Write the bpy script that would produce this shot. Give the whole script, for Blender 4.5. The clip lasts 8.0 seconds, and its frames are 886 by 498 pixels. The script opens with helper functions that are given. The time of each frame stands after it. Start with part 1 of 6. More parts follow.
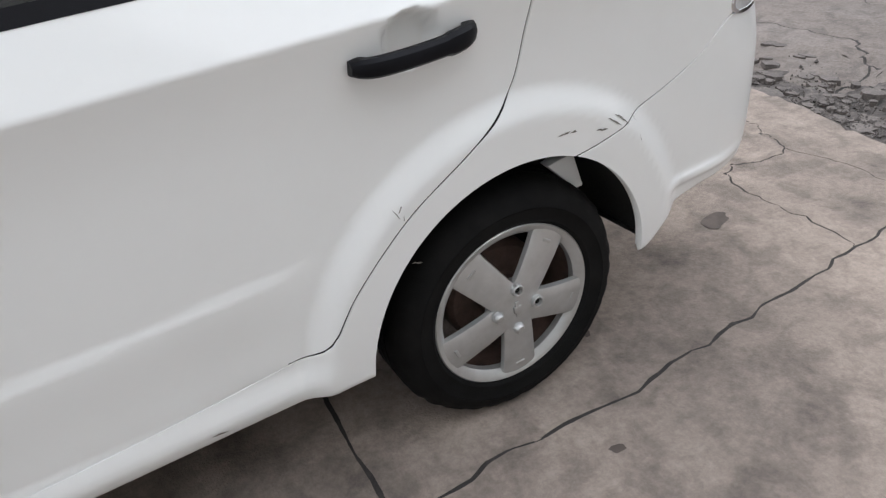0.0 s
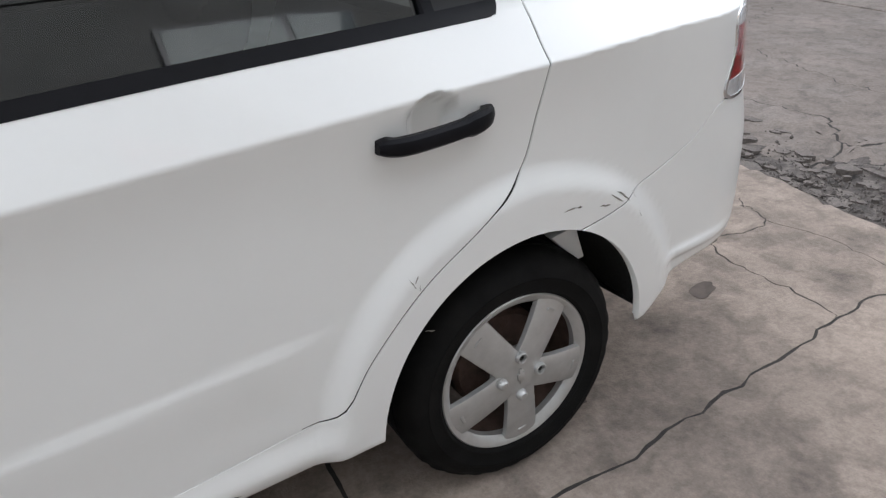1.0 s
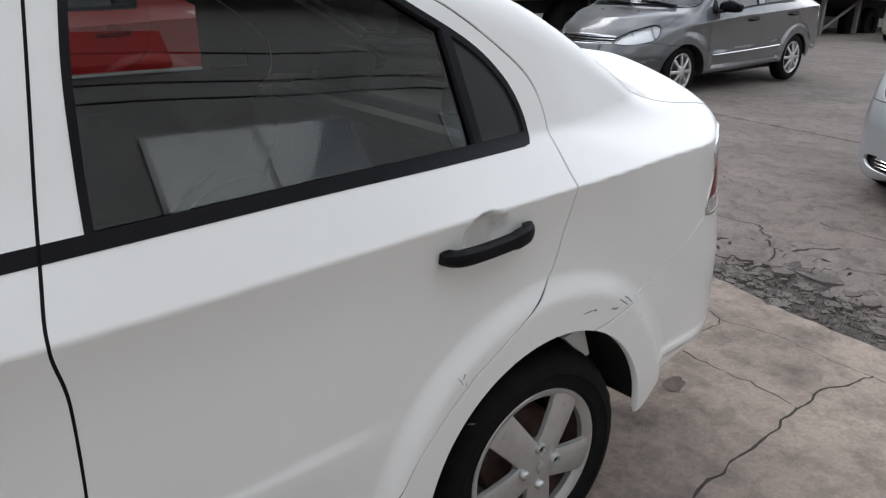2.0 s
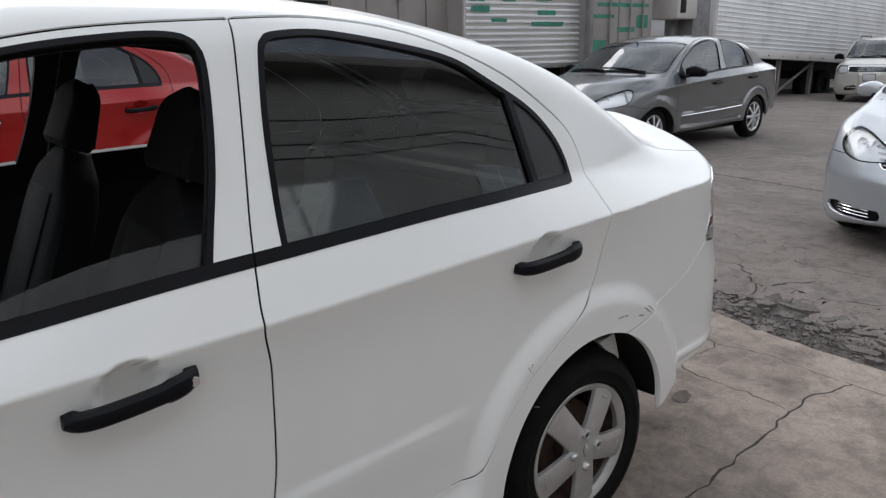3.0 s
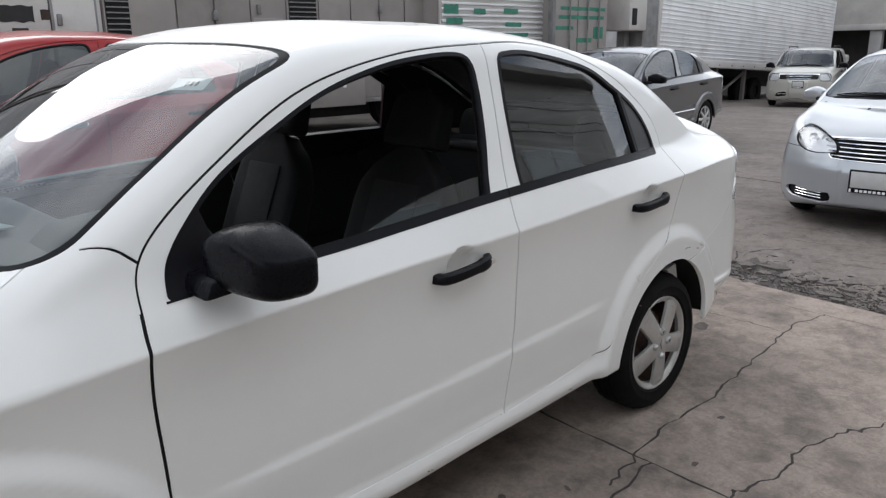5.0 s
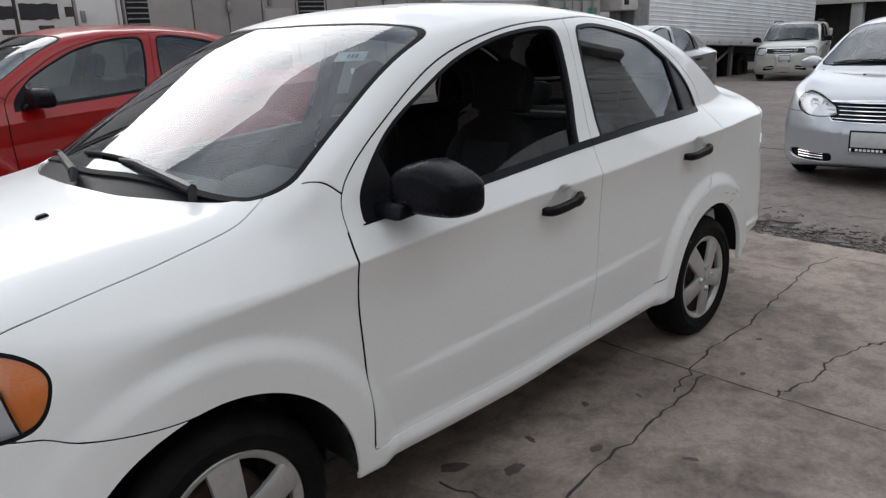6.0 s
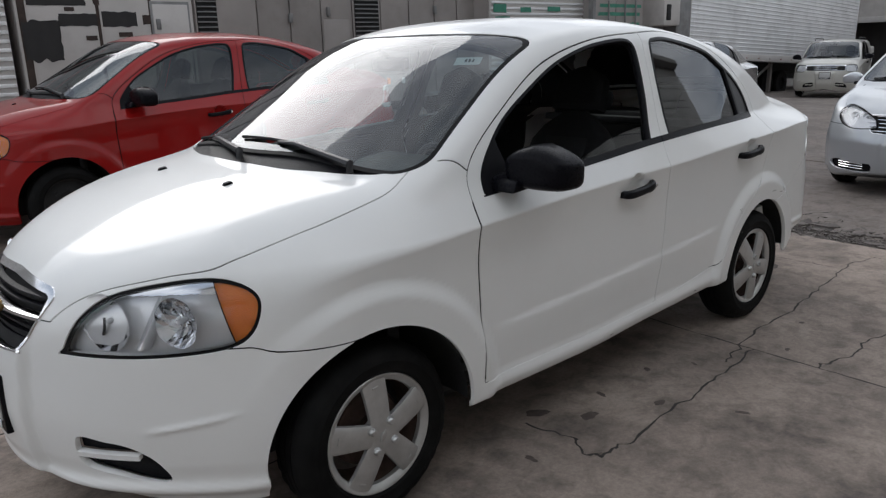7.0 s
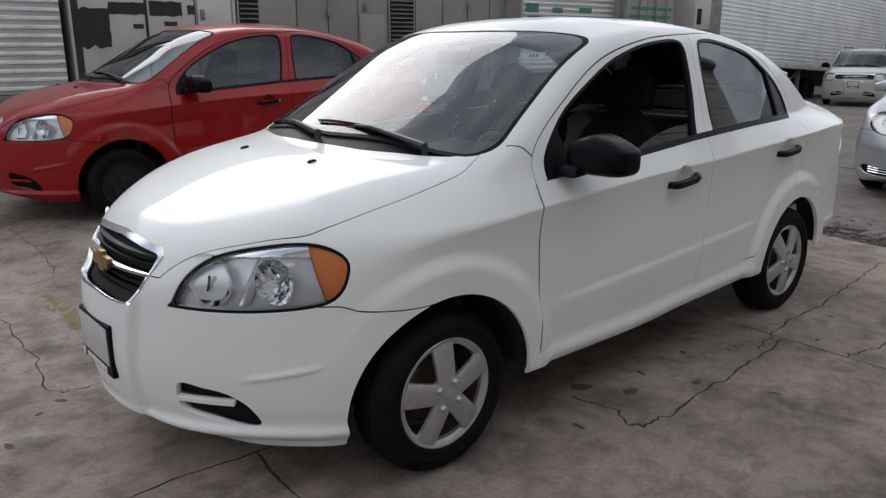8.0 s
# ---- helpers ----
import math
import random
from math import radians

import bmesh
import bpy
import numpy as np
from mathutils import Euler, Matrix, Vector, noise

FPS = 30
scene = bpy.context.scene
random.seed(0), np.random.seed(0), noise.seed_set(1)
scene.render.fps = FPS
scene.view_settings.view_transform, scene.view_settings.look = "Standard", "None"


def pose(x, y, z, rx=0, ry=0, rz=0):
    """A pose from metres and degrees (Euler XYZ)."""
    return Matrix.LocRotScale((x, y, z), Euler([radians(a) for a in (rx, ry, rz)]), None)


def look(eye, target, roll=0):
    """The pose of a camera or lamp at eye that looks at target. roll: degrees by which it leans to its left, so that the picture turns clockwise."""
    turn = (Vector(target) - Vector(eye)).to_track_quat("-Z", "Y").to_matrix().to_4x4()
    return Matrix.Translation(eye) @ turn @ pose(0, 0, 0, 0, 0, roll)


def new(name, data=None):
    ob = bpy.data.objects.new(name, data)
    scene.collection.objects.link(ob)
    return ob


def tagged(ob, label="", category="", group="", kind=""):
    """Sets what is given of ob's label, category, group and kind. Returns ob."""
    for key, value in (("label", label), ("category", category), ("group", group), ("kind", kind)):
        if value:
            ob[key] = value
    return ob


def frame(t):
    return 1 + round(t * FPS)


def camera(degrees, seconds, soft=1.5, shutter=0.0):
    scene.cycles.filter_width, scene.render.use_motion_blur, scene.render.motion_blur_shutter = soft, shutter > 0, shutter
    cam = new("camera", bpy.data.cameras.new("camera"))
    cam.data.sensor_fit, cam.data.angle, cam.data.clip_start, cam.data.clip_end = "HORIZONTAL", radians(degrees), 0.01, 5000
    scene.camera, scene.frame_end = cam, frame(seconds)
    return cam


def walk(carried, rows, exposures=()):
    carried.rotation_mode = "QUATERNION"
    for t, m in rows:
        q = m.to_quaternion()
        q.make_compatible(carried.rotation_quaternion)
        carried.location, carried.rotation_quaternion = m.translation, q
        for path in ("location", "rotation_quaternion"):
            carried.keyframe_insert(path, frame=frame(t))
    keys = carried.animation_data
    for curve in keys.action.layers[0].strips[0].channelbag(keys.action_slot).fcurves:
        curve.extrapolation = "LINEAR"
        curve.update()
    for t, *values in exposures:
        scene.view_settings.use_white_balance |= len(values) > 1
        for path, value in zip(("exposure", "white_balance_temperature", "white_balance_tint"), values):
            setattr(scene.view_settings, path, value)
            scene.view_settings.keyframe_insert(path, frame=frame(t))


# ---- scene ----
cam = camera(61.0, 8.0, soft=1.3)
PATH = [
    (0, (0.741, 1.911, 1.269), (-0.047, 0.407, 0.212), -4.8),
    (0.5, (0.761, 1.923, 1.286), (-0.058, 0.408, 0.269), -4.0),
    (1, (0.819, 1.906, 1.32), (-0.072, 0.375, 0.392), -2.5),
    (1.5, (0.928, 1.877, 1.351), (-0.093, 0.363, 0.535), -0.6),
    (1.7, (0.99, 1.882, 1.378), (-0.076, 0.371, 0.617), -0.2),
    (2.8, (1.425, 2.008, 1.423), (0.22, 0.516, 0.857), -0.2),
    (3, (1.523, 2.073, 1.427), (0.315, 0.571, 0.894), -0.9),
    (3.5, (1.741, 2.124, 1.447), (0.534, 0.617, 0.924), 0.3),
    (4, (2.033, 2.137, 1.459), (0.769, 0.681, 0.932), -1.1),
    (4.5, (2.302, 2.214, 1.465), (0.987, 0.799, 0.949), 0.5),
    (4.7, (2.425, 2.255, 1.471), (1.109, 0.837, 0.964), 0.1),
    (5.8, (3.116, 2.319, 1.428), (1.748, 0.973, 0.866), -2.8),
    (6, (3.223, 2.354, 1.438), (1.877, 0.98, 0.89), -2.6),
    (6.5, (3.479, 2.465, 1.434), (2.176, 1.036, 0.928), -2.2),
    (7, (3.738, 2.524, 1.435), (2.441, 1.092, 0.919), -1.7),
    (7.5, (3.955, 2.561, 1.427), (2.694, 1.103, 0.897), -1.1),
    (8, (4.02, 2.584, 1.423), (2.756, 1.124, 0.903), -0.1),
]
walk(cam, [(t, look(eye, target, roll)) for t, eye, target, roll in PATH], [(0, 1.24), (1.7, .90), (3.5, .60), (4.5, .80), (6, .56), (7, .22), (8, .22)])

# ---- world ----
world = bpy.data.worlds.new("overcast_sky")
scene.world = world
world.use_nodes = True
wn, wl = world.node_tree.nodes, world.node_tree.links
sky = wn.new("ShaderNodeTexSky")
sky.sky_type, sky.sun_disc, sky.sun_elevation, sky.sun_rotation = "NISHITA", False, radians(30), radians(198)
cloud_map = wn.new("ShaderNodeTexCoord")
cloud_scale = wn.new("ShaderNodeMapping")
cloud_scale.inputs["Scale"].default_value = (1.0, 1.0, 2.2)
cloud = wn.new("ShaderNodeTexNoise")
cloud.inputs["Scale"].default_value, cloud.inputs["Detail"].default_value, cloud.inputs["Roughness"].default_value = 1.9, 5.0, 0.55
cloud_ramp = wn.new("ShaderNodeValToRGB")
cloud_ramp.color_ramp.elements[0].position, cloud_ramp.color_ramp.elements[0].color = 0.40, (3.1, 3.5, 4.2, 1)
cloud_ramp.color_ramp.elements[1].position, cloud_ramp.color_ramp.elements[1].color = 0.62, (11.2, 11.4, 11.8, 1)
cloud_mix = wn.new("ShaderNodeMixRGB")
cloud_mix.inputs[0].default_value = 0.85
glow_dot, glow_map, glow_scale, glow_add = wn.new("ShaderNodeVectorMath"), wn.new("ShaderNodeMapRange"), wn.new("ShaderNodeMixRGB"), wn.new("ShaderNodeMixRGB")
glow_dot.operation = "DOT_PRODUCT"
glow_dot.inputs[1].default_value = Vector((-.25, -.82, .515)).normalized()
glow_map.interpolation_type = "SMOOTHSTEP"
glow_map.inputs["From Min"].default_value, glow_map.inputs["From Max"].default_value = 0.90, 0.975
glow_map.inputs["To Min"].default_value, glow_map.inputs["To Max"].default_value = 0.0, 2.5
glow_scale.blend_type, glow_add.blend_type = "MULTIPLY", "ADD"
glow_scale.inputs[0].default_value = glow_add.inputs[0].default_value = 1.0
wl.new(cloud_map.outputs["Generated"], cloud_scale.inputs[0])
wl.new(cloud_scale.outputs[0], cloud.inputs["Vector"])
wl.new(cloud.outputs["Fac"], cloud_ramp.inputs[0])
wl.new(sky.outputs[0], cloud_mix.inputs[1])
wl.new(cloud_ramp.outputs[0], cloud_mix.inputs[2])
wl.new(cloud_map.outputs["Generated"], glow_dot.inputs[0])
glow_edge = wn.new("ShaderNodeMath")
glow_edge.operation = "MULTIPLY_ADD"
glow_edge.inputs[1].default_value = 0.26
wl.new(cloud.outputs["Fac"], glow_edge.inputs[0])
glow_shift = wn.new("ShaderNodeMath")
glow_shift.operation = "ADD"
glow_shift.inputs[1].default_value = -0.13
wl.new(glow_dot.outputs["Value"], glow_shift.inputs[0])
wl.new(glow_shift.outputs[0], glow_edge.inputs[2])
wl.new(glow_edge.outputs[0], glow_map.inputs["Value"])
glow_scale.inputs[1].default_value = (1.0, 1.0, 1.0, 1)
wl.new(glow_map.outputs[0], glow_scale.inputs[2])
wl.new(cloud_mix.outputs[0], glow_add.inputs[1])
wl.new(glow_scale.outputs[0], glow_add.inputs[2])
wl.new(glow_add.outputs[0], wn["Background"].inputs["Color"])
wn["Background"].inputs["Strength"].default_value = 0.12

sun = new("sun", bpy.data.lights.new("sun", "SUN"))
sun.data.energy, sun.data.angle, sun.data.color = 0.66, radians(38), (1.0, 0.975, 0.95)
SUN_FROM = Vector((-.27, -.82, .49)).normalized()
sun.matrix_world = look(SUN_FROM * 40, (0, 0, 0))
scene.view_settings.exposure = 0.0


# ---- materials ----
def nodes_of(m):
    m.use_nodes = True
    return m.node_tree.nodes, m.node_tree.links, m.node_tree.nodes["Principled BSDF"]


def surface(name, color, rough=0.5, metal=0.0, vary=0.12, scale=6.0, bump=0.0, bump_scale=120.0, coat=0.0, dirt=None, dirt_amount=0.3, dirt_scale=2.5, spec=0.5, random_tint=0.0, grain=0.0, mottle=0.0):
    """A worn surface: base colour broken up by two sizes of noise, with stains, grain relief and uneven gloss."""
    m = bpy.data.materials.new(name)
    n, l, b = nodes_of(m)
    tc = n.new("ShaderNodeTexCoord")
    big, fine = n.new("ShaderNodeTexNoise"), n.new("ShaderNodeTexNoise")
    big.inputs["Scale"].default_value, big.inputs["Detail"].default_value = scale, 6.0
    fine.inputs["Scale"].default_value, fine.inputs["Detail"].default_value = bump_scale, 3.0
    l.new(tc.outputs["Object"], big.inputs["Vector"])
    l.new(tc.outputs["Object"], fine.inputs["Vector"])
    ramp = n.new("ShaderNodeValToRGB")
    ramp.color_ramp.elements[0].position, ramp.color_ramp.elements[1].position = 0.3, 0.7
    ramp.color_ramp.elements[0].color = (*[c * (1 - vary) for c in color], 1)
    ramp.color_ramp.elements[1].color = (*[min(1, c * (1 + vary * 0.7)) for c in color], 1)
    l.new(big.outputs["Fac"], ramp.inputs[0])
    out = ramp.outputs[0]
    if dirt:
        spots, cut, mix = n.new("ShaderNodeTexNoise"), n.new("ShaderNodeValToRGB"), n.new("ShaderNodeMixRGB")
        spots.inputs["Scale"].default_value, spots.inputs["Detail"].default_value, spots.inputs["Roughness"].default_value = dirt_scale, 8.0, 0.65
        cut.color_ramp.elements[0].position, cut.color_ramp.elements[1].position = 0.48, 0.72
        cut.color_ramp.elements[1].color = (dirt_amount, dirt_amount, dirt_amount, 1)
        cut.color_ramp.elements[0].color = (0, 0, 0, 1)
        mix.inputs[2].default_value = (*dirt, 1)
        l.new(tc.outputs["Object"], spots.inputs["Vector"])
        l.new(spots.outputs["Fac"], cut.inputs[0])
        l.new(cut.outputs[0], mix.inputs[0])
        l.new(out, mix.inputs[1])
        out = mix.outputs[0]
    if mottle:
        blotch, span, dim = n.new("ShaderNodeTexNoise"), n.new("ShaderNodeValToRGB"), n.new("ShaderNodeMixRGB")
        blotch.inputs["Scale"].default_value, blotch.inputs["Detail"].default_value, blotch.inputs["Roughness"].default_value, blotch.inputs["Distortion"].default_value = 9.0, 7.0, 0.6, 0.6
        span.color_ramp.elements[0].position, span.color_ramp.elements[1].position = 0.46, 0.64
        span.color_ramp.elements[0].color, span.color_ramp.elements[1].color = (1, 1, 1, 1), (1 - mottle, 1 - mottle, 1 - mottle, 1)
        dim.blend_type = "MULTIPLY"
        dim.inputs[0].default_value = 1.0
        l.new(tc.outputs["Object"], blotch.inputs["Vector"])
        l.new(blotch.outputs["Fac"], span.inputs[0])
        l.new(out, dim.inputs[1])
        l.new(span.outputs[0], dim.inputs[2])
        out = dim.outputs[0]
    if grain:
        speck, lo, mul = n.new("ShaderNodeTexNoise"), n.new("ShaderNodeMapRange"), n.new("ShaderNodeMixRGB")
        speck.inputs["Scale"].default_value, speck.inputs["Detail"].default_value, speck.inputs["Roughness"].default_value = 55.0, 6.0, 0.75
        lo.inputs["From Min"].default_value, lo.inputs["From Max"].default_value = 0.3, 0.7
        lo.inputs["To Min"].default_value, lo.inputs["To Max"].default_value = 1 - grain, 1 + grain
        mul.blend_type = "MULTIPLY"
        mul.inputs[0].default_value = 1.0
        l.new(tc.outputs["Object"], speck.inputs["Vector"])
        l.new(speck.outputs["Fac"], lo.inputs["Value"])
        l.new(lo.outputs[0], mul.inputs[2])
        l.new(out, mul.inputs[1])
        out = mul.outputs[0]
    if random_tint:
        info, hue = n.new("ShaderNodeObjectInfo"), n.new("ShaderNodeHueSaturation")
        span = n.new("ShaderNodeMapRange")
        span.inputs["To Min"].default_value, span.inputs["To Max"].default_value = 1 - random_tint, 1 + random_tint
        l.new(info.outputs["Random"], span.inputs["Value"])
        l.new(span.outputs[0], hue.inputs["Value"])
        l.new(out, hue.inputs["Color"])
        out = hue.outputs[0]
    l.new(out, b.inputs["Base Color"])
    gloss = n.new("ShaderNodeMapRange")
    gloss.inputs["To Min"].default_value, gloss.inputs["To Max"].default_value = max(0.02, rough * 0.85), min(1, rough * 1.15)
    l.new(fine.outputs["Fac"], gloss.inputs["Value"])
    l.new(gloss.outputs[0], b.inputs["Roughness"])
    b.inputs["Metallic"].default_value = metal
    b.inputs["Coat Weight"].default_value, b.inputs["Coat Roughness"].default_value = coat, 0.04
    b.inputs["Specular IOR Level"].default_value = spec
    if bump:
        bp = n.new("ShaderNodeBump")
        bp.inputs["Strength"].default_value, bp.inputs["Distance"].default_value = bump, 0.004
        l.new(fine.outputs["Fac"], bp.inputs["Height"])
        l.new(bp.outputs[0], b.inputs["Normal"])
    return m


def pane_glass(name, tint, ior=1.5, gloss_rough=0.0):
    """A clear pane: what is behind shows through its tint, with a mirror gloss that grows with the angle."""
    m = bpy.data.materials.new(name)
    m.use_nodes = True
    n, l = m.node_tree.nodes, m.node_tree.links
    clear, shine, mix, fres = n.new("ShaderNodeBsdfTransparent"), n.new("ShaderNodeBsdfGlossy"), n.new("ShaderNodeMixShader"), n.new("ShaderNodeFresnel")
    clear.inputs["Color"].default_value = (*tint, 1)
    shine.inputs["Roughness"].default_value = gloss_rough
    shine.inputs["Color"].default_value = (0.95, 0.97, 1.0, 1)
    fres.inputs["IOR"].default_value = ior
    l.new(fres.outputs[0], mix.inputs[0])
    l.new(clear.outputs[0], mix.inputs[1])
    l.new(shine.outputs[0], mix.inputs[2])
    l.new(mix.outputs[0], n["Material Output"].inputs["Surface"])
    return m


WHITE = surface("white_car_paint", (0.80, 0.802, 0.785), 0.34, vary=0.015, scale=3, bump_scale=900, coat=0.55, spec=0.2, dirt=(0.55, 0.53, 0.48), dirt_amount=0.10, dirt_scale=3)
RED = surface("red_car_paint", (0.27, 0.0065, 0.006), 0.35, vary=0.05, scale=3, bump_scale=900, coat=0.6, spec=0.12)
GREY = surface("grey_car_paint", (0.125, 0.128, 0.132), 0.28, metal=0.55, vary=0.05, scale=3, bump_scale=900, coat=1.0, spec=0.4)
SILVER = surface("silver_car_paint", (0.41, 0.43, 0.45), 0.3, metal=0.45, vary=0.03, scale=3, bump_scale=900, coat=0.9)
CHAMPAGNE = surface("pale_gold_car_paint", (0.46, 0.45, 0.41), 0.35, metal=0.2, vary=0.03, scale=3, bump_scale=900, coat=0.7)
TRIM = surface("black_trim_plastic", (0.006, 0.006, 0.008), 0.40, vary=0.25, scale=12, bump=0.15, bump_scale=600, spec=0.13)
RUBBER = surface("black_rubber_seal", (0.006, 0.006, 0.007), 0.6, vary=0.2, scale=20, bump=0.1, bump_scale=300, spec=0.15)
TYRE = surface("tyre_rubber", (0.007, 0.007, 0.007), 0.7, vary=0.35, scale=14, bump=0.25, bump_scale=350, dirt=(0.02, 0.018, 0.017), dirt_amount=0.3, dirt_scale=9, spec=0.10)
COVER = surface("silver_wheel_cover", (0.50, 0.50, 0.49), 0.30, metal=0.6, vary=0.10, scale=20, bump_scale=500, dirt=(0.30, 0.29, 0.27), dirt_amount=0.35, dirt_scale=14)
ALLOY = surface("alloy_rim", (0.6, 0.6, 0.6), 0.3, metal=0.7, vary=0.1, scale=15)
RUST = surface("rusty_steel", (0.10, 0.062, 0.05), 0.75, metal=0.1, vary=0.4, scale=30, bump=0.4, bump_scale=200)
DARK = surface("dark_underbody", (0.012, 0.012, 0.012), 0.9, vary=0.3, scale=10)
CHROME = surface("chrome", (0.82, 0.82, 0.83), 0.10, metal=1.0, vary=0.03, scale=20)
REFLECTOR = surface("lamp_reflector", (0.94, 0.94, 0.945), 0.14, metal=0.2, vary=0.05, scale=30)
AMBER = surface("amber_lens", (1.0, 0.27, 0.025), 0.25, vary=0.08, scale=40, bump=0.25, bump_scale=240, coat=0.5)
RED_LENS = surface("red_lens", (0.35, 0.015, 0.015), 0.12, vary=0.08, scale=40, bump=0.2, bump_scale=240, coat=0.8)
CLEAR_WHITE = surface("clear_white_lens", (0.62, 0.62, 0.63), 0.12, metal=0.2, vary=0.15, scale=40, bump=0.25, bump_scale=240, coat=0.8)
GOLD = surface("gold_badge", (0.30, 0.20, 0.07), 0.35, metal=0.6, vary=0.1, scale=60)
FABRIC = surface("dark_seat_fabric", (0.007, 0.007, 0.008), 0.9, vary=0.3, scale=30, bump=0.4, bump_scale=900)
FABRIC_GREY = surface("grey_seat_fabric", (0.017, 0.017, 0.018), 0.9, vary=0.25, scale=30, bump=0.4, bump_scale=900)
CABIN = surface("dark_cabin_plastic", (0.012, 0.012, 0.013), 0.6, vary=0.2, scale=10, bump=0.2, bump_scale=400)
DASH = surface("grey_dashboard_plastic", (0.06, 0.062, 0.065), 0.55, vary=0.15, scale=8, bump=0.2, bump_scale=500)
STEEL_DARK = surface("dark_steel", (0.08, 0.08, 0.08), 0.4, metal=0.6, vary=0.1, scale=10)
SCUFF = surface("scuffed_paint", (0.17, 0.155, 0.135), 0.8, vary=0.3, scale=60)
PAPER = surface("white_paper", (0.78, 0.80, 0.80), 0.6, vary=0.03, scale=10)
INK = surface("dark_print", (0.03, 0.03, 0.035), 0.6, vary=0.1, scale=10)
PLATE = surface("blank_plate_grey", (0.50, 0.50, 0.49), 0.5, vary=0.06, scale=20)
CLEAR = pane_glass("clear_car_glass", (0.46, 0.57, 0.57), 1.68)
WHEEL_BLACK = surface("worn_steering_wheel", (0.035, 0.036, 0.04), 0.4, vary=0.2, scale=12, bump=0.2, bump_scale=400)
WIPER = surface("satin_black_wiper_metal", (0.020, 0.020, 0.022), 0.35, vary=0.2, scale=20, spec=0.4)
MIRROR_BLACK = surface("black_mirror_shell", (0.004, 0.004, 0.006), 0.28, vary=0.15, scale=12, spec=0.10)
QUARTER = surface("dull_black_panel", (0.018, 0.018, 0.019), 0.35, vary=0.15, scale=14, spec=0.3)
TINTED = pane_glass("dark_tinted_car_glass", (0.32, 0.36, 0.345), 1.66)
LENS = pane_glass("clear_lamp_lens", (0.93, 0.94, 0.95), 1.5)
# ---- mesh tools ----
def part(name, bm, material, parent=None, label="", smooth=True):
    """One mesh object out of a bmesh, under a thing or a part."""
    me = bpy.data.meshes.new(name)
    bm.normal_update()
    bm.to_mesh(me)
    bm.free()
    me.materials.append(material)
    if smooth:
        me.shade_smooth()
        me.set_sharp_from_angle(angle=radians(35))
    ob = new(name, me)
    if parent:
        ob.parent = parent
    return tagged(ob, label) if label else ob


def thing(name, label, category, m=None, group="", kind=""):
    ob = new(name)
    ob.empty_display_size = 0.2
    if m is not None:
        ob.matrix_world = m
    return tagged(ob, label, category, group, kind)


def add_box(bm, lo, hi, bevel=0.0, m=None):
    r = bmesh.ops.create_cube(bm, size=1.0)
    vs = r["verts"]
    for v in vs:
        v.co = Vector([lo[i] + (v.co[i] + 0.5) * (hi[i] - lo[i]) for i in range(3)])
    if bevel:
        es = list({e for v in vs for e in v.link_edges})
        vs = list({v for f in bmesh.ops.bevel(bm, geom=es, offset=bevel, segments=2, affect="EDGES", profile=0.5)["faces"] for v in f.verts} | {v for v in vs if v.is_valid})
    if m is not None:
        bmesh.ops.transform(bm, matrix=m, verts=[v for v in vs if v.is_valid])
    return vs


def box(lo, hi, bevel=0.0, m=None):
    bm = bmesh.new()
    add_box(bm, lo, hi, bevel, m)
    return bm


def add_lathe(bm, profile, segs=48, m=None, close=False):
    """Turns (radius, y) points round the y axis."""
    rings = []
    for r, y in profile:
        ring = [bm.verts.new((r * math.cos(2 * math.pi * i / segs), y, r * math.sin(2 * math.pi * i / segs))) for i in range(segs)]
        rings.append(ring)
    pairs = list(zip(rings, rings[1:])) + ([(rings[-1], rings[0])] if close else [])
    for a, b in pairs:
        for i in range(segs):
            j = (i + 1) % segs
            try:
                bm.faces.new((a[i], b[i], b[j], a[j]))
            except ValueError:
                pass
    vs = [v for ring in rings for v in ring]
    if m is not None:
        bmesh.ops.transform(bm, matrix=m, verts=vs)
    return vs


def lathe(profile, segs=48, m=None, close=False):
    bm = bmesh.new()
    add_lathe(bm, profile, segs, m, close)
    return bm


def add_tube(bm, pts, r, segs=8, taper=None):
    """A round bar along points."""
    pts = [Vector(p) for p in pts]
    rings = []
    for i, p in enumerate(pts):
        d = (pts[min(i + 1, len(pts) - 1)] - pts[max(i - 1, 0)]).normalized()
        a = d.cross(Vector((0, 0, 1)) if abs(d.z) < 0.9 else Vector((1, 0, 0))).normalized()
        b = d.cross(a)
        rr = r if taper is None else r * taper[i]
        rings.append([bm.verts.new(p + (a * math.cos(2 * math.pi * k / segs) + b * math.sin(2 * math.pi * k / segs)) * rr) for k in range(segs)])
    for a, b in zip(rings, rings[1:]):
        for k in range(segs):
            bm.faces.new((a[k], b[k], b[(k + 1) % segs], a[(k + 1) % segs]))
    bm.faces.new(rings[0])
    bm.faces.new(rings[-1][::-1])


def tube(pts, r, segs=8, taper=None):
    bm = bmesh.new()
    add_tube(bm, pts, r, segs, taper)
    return bm


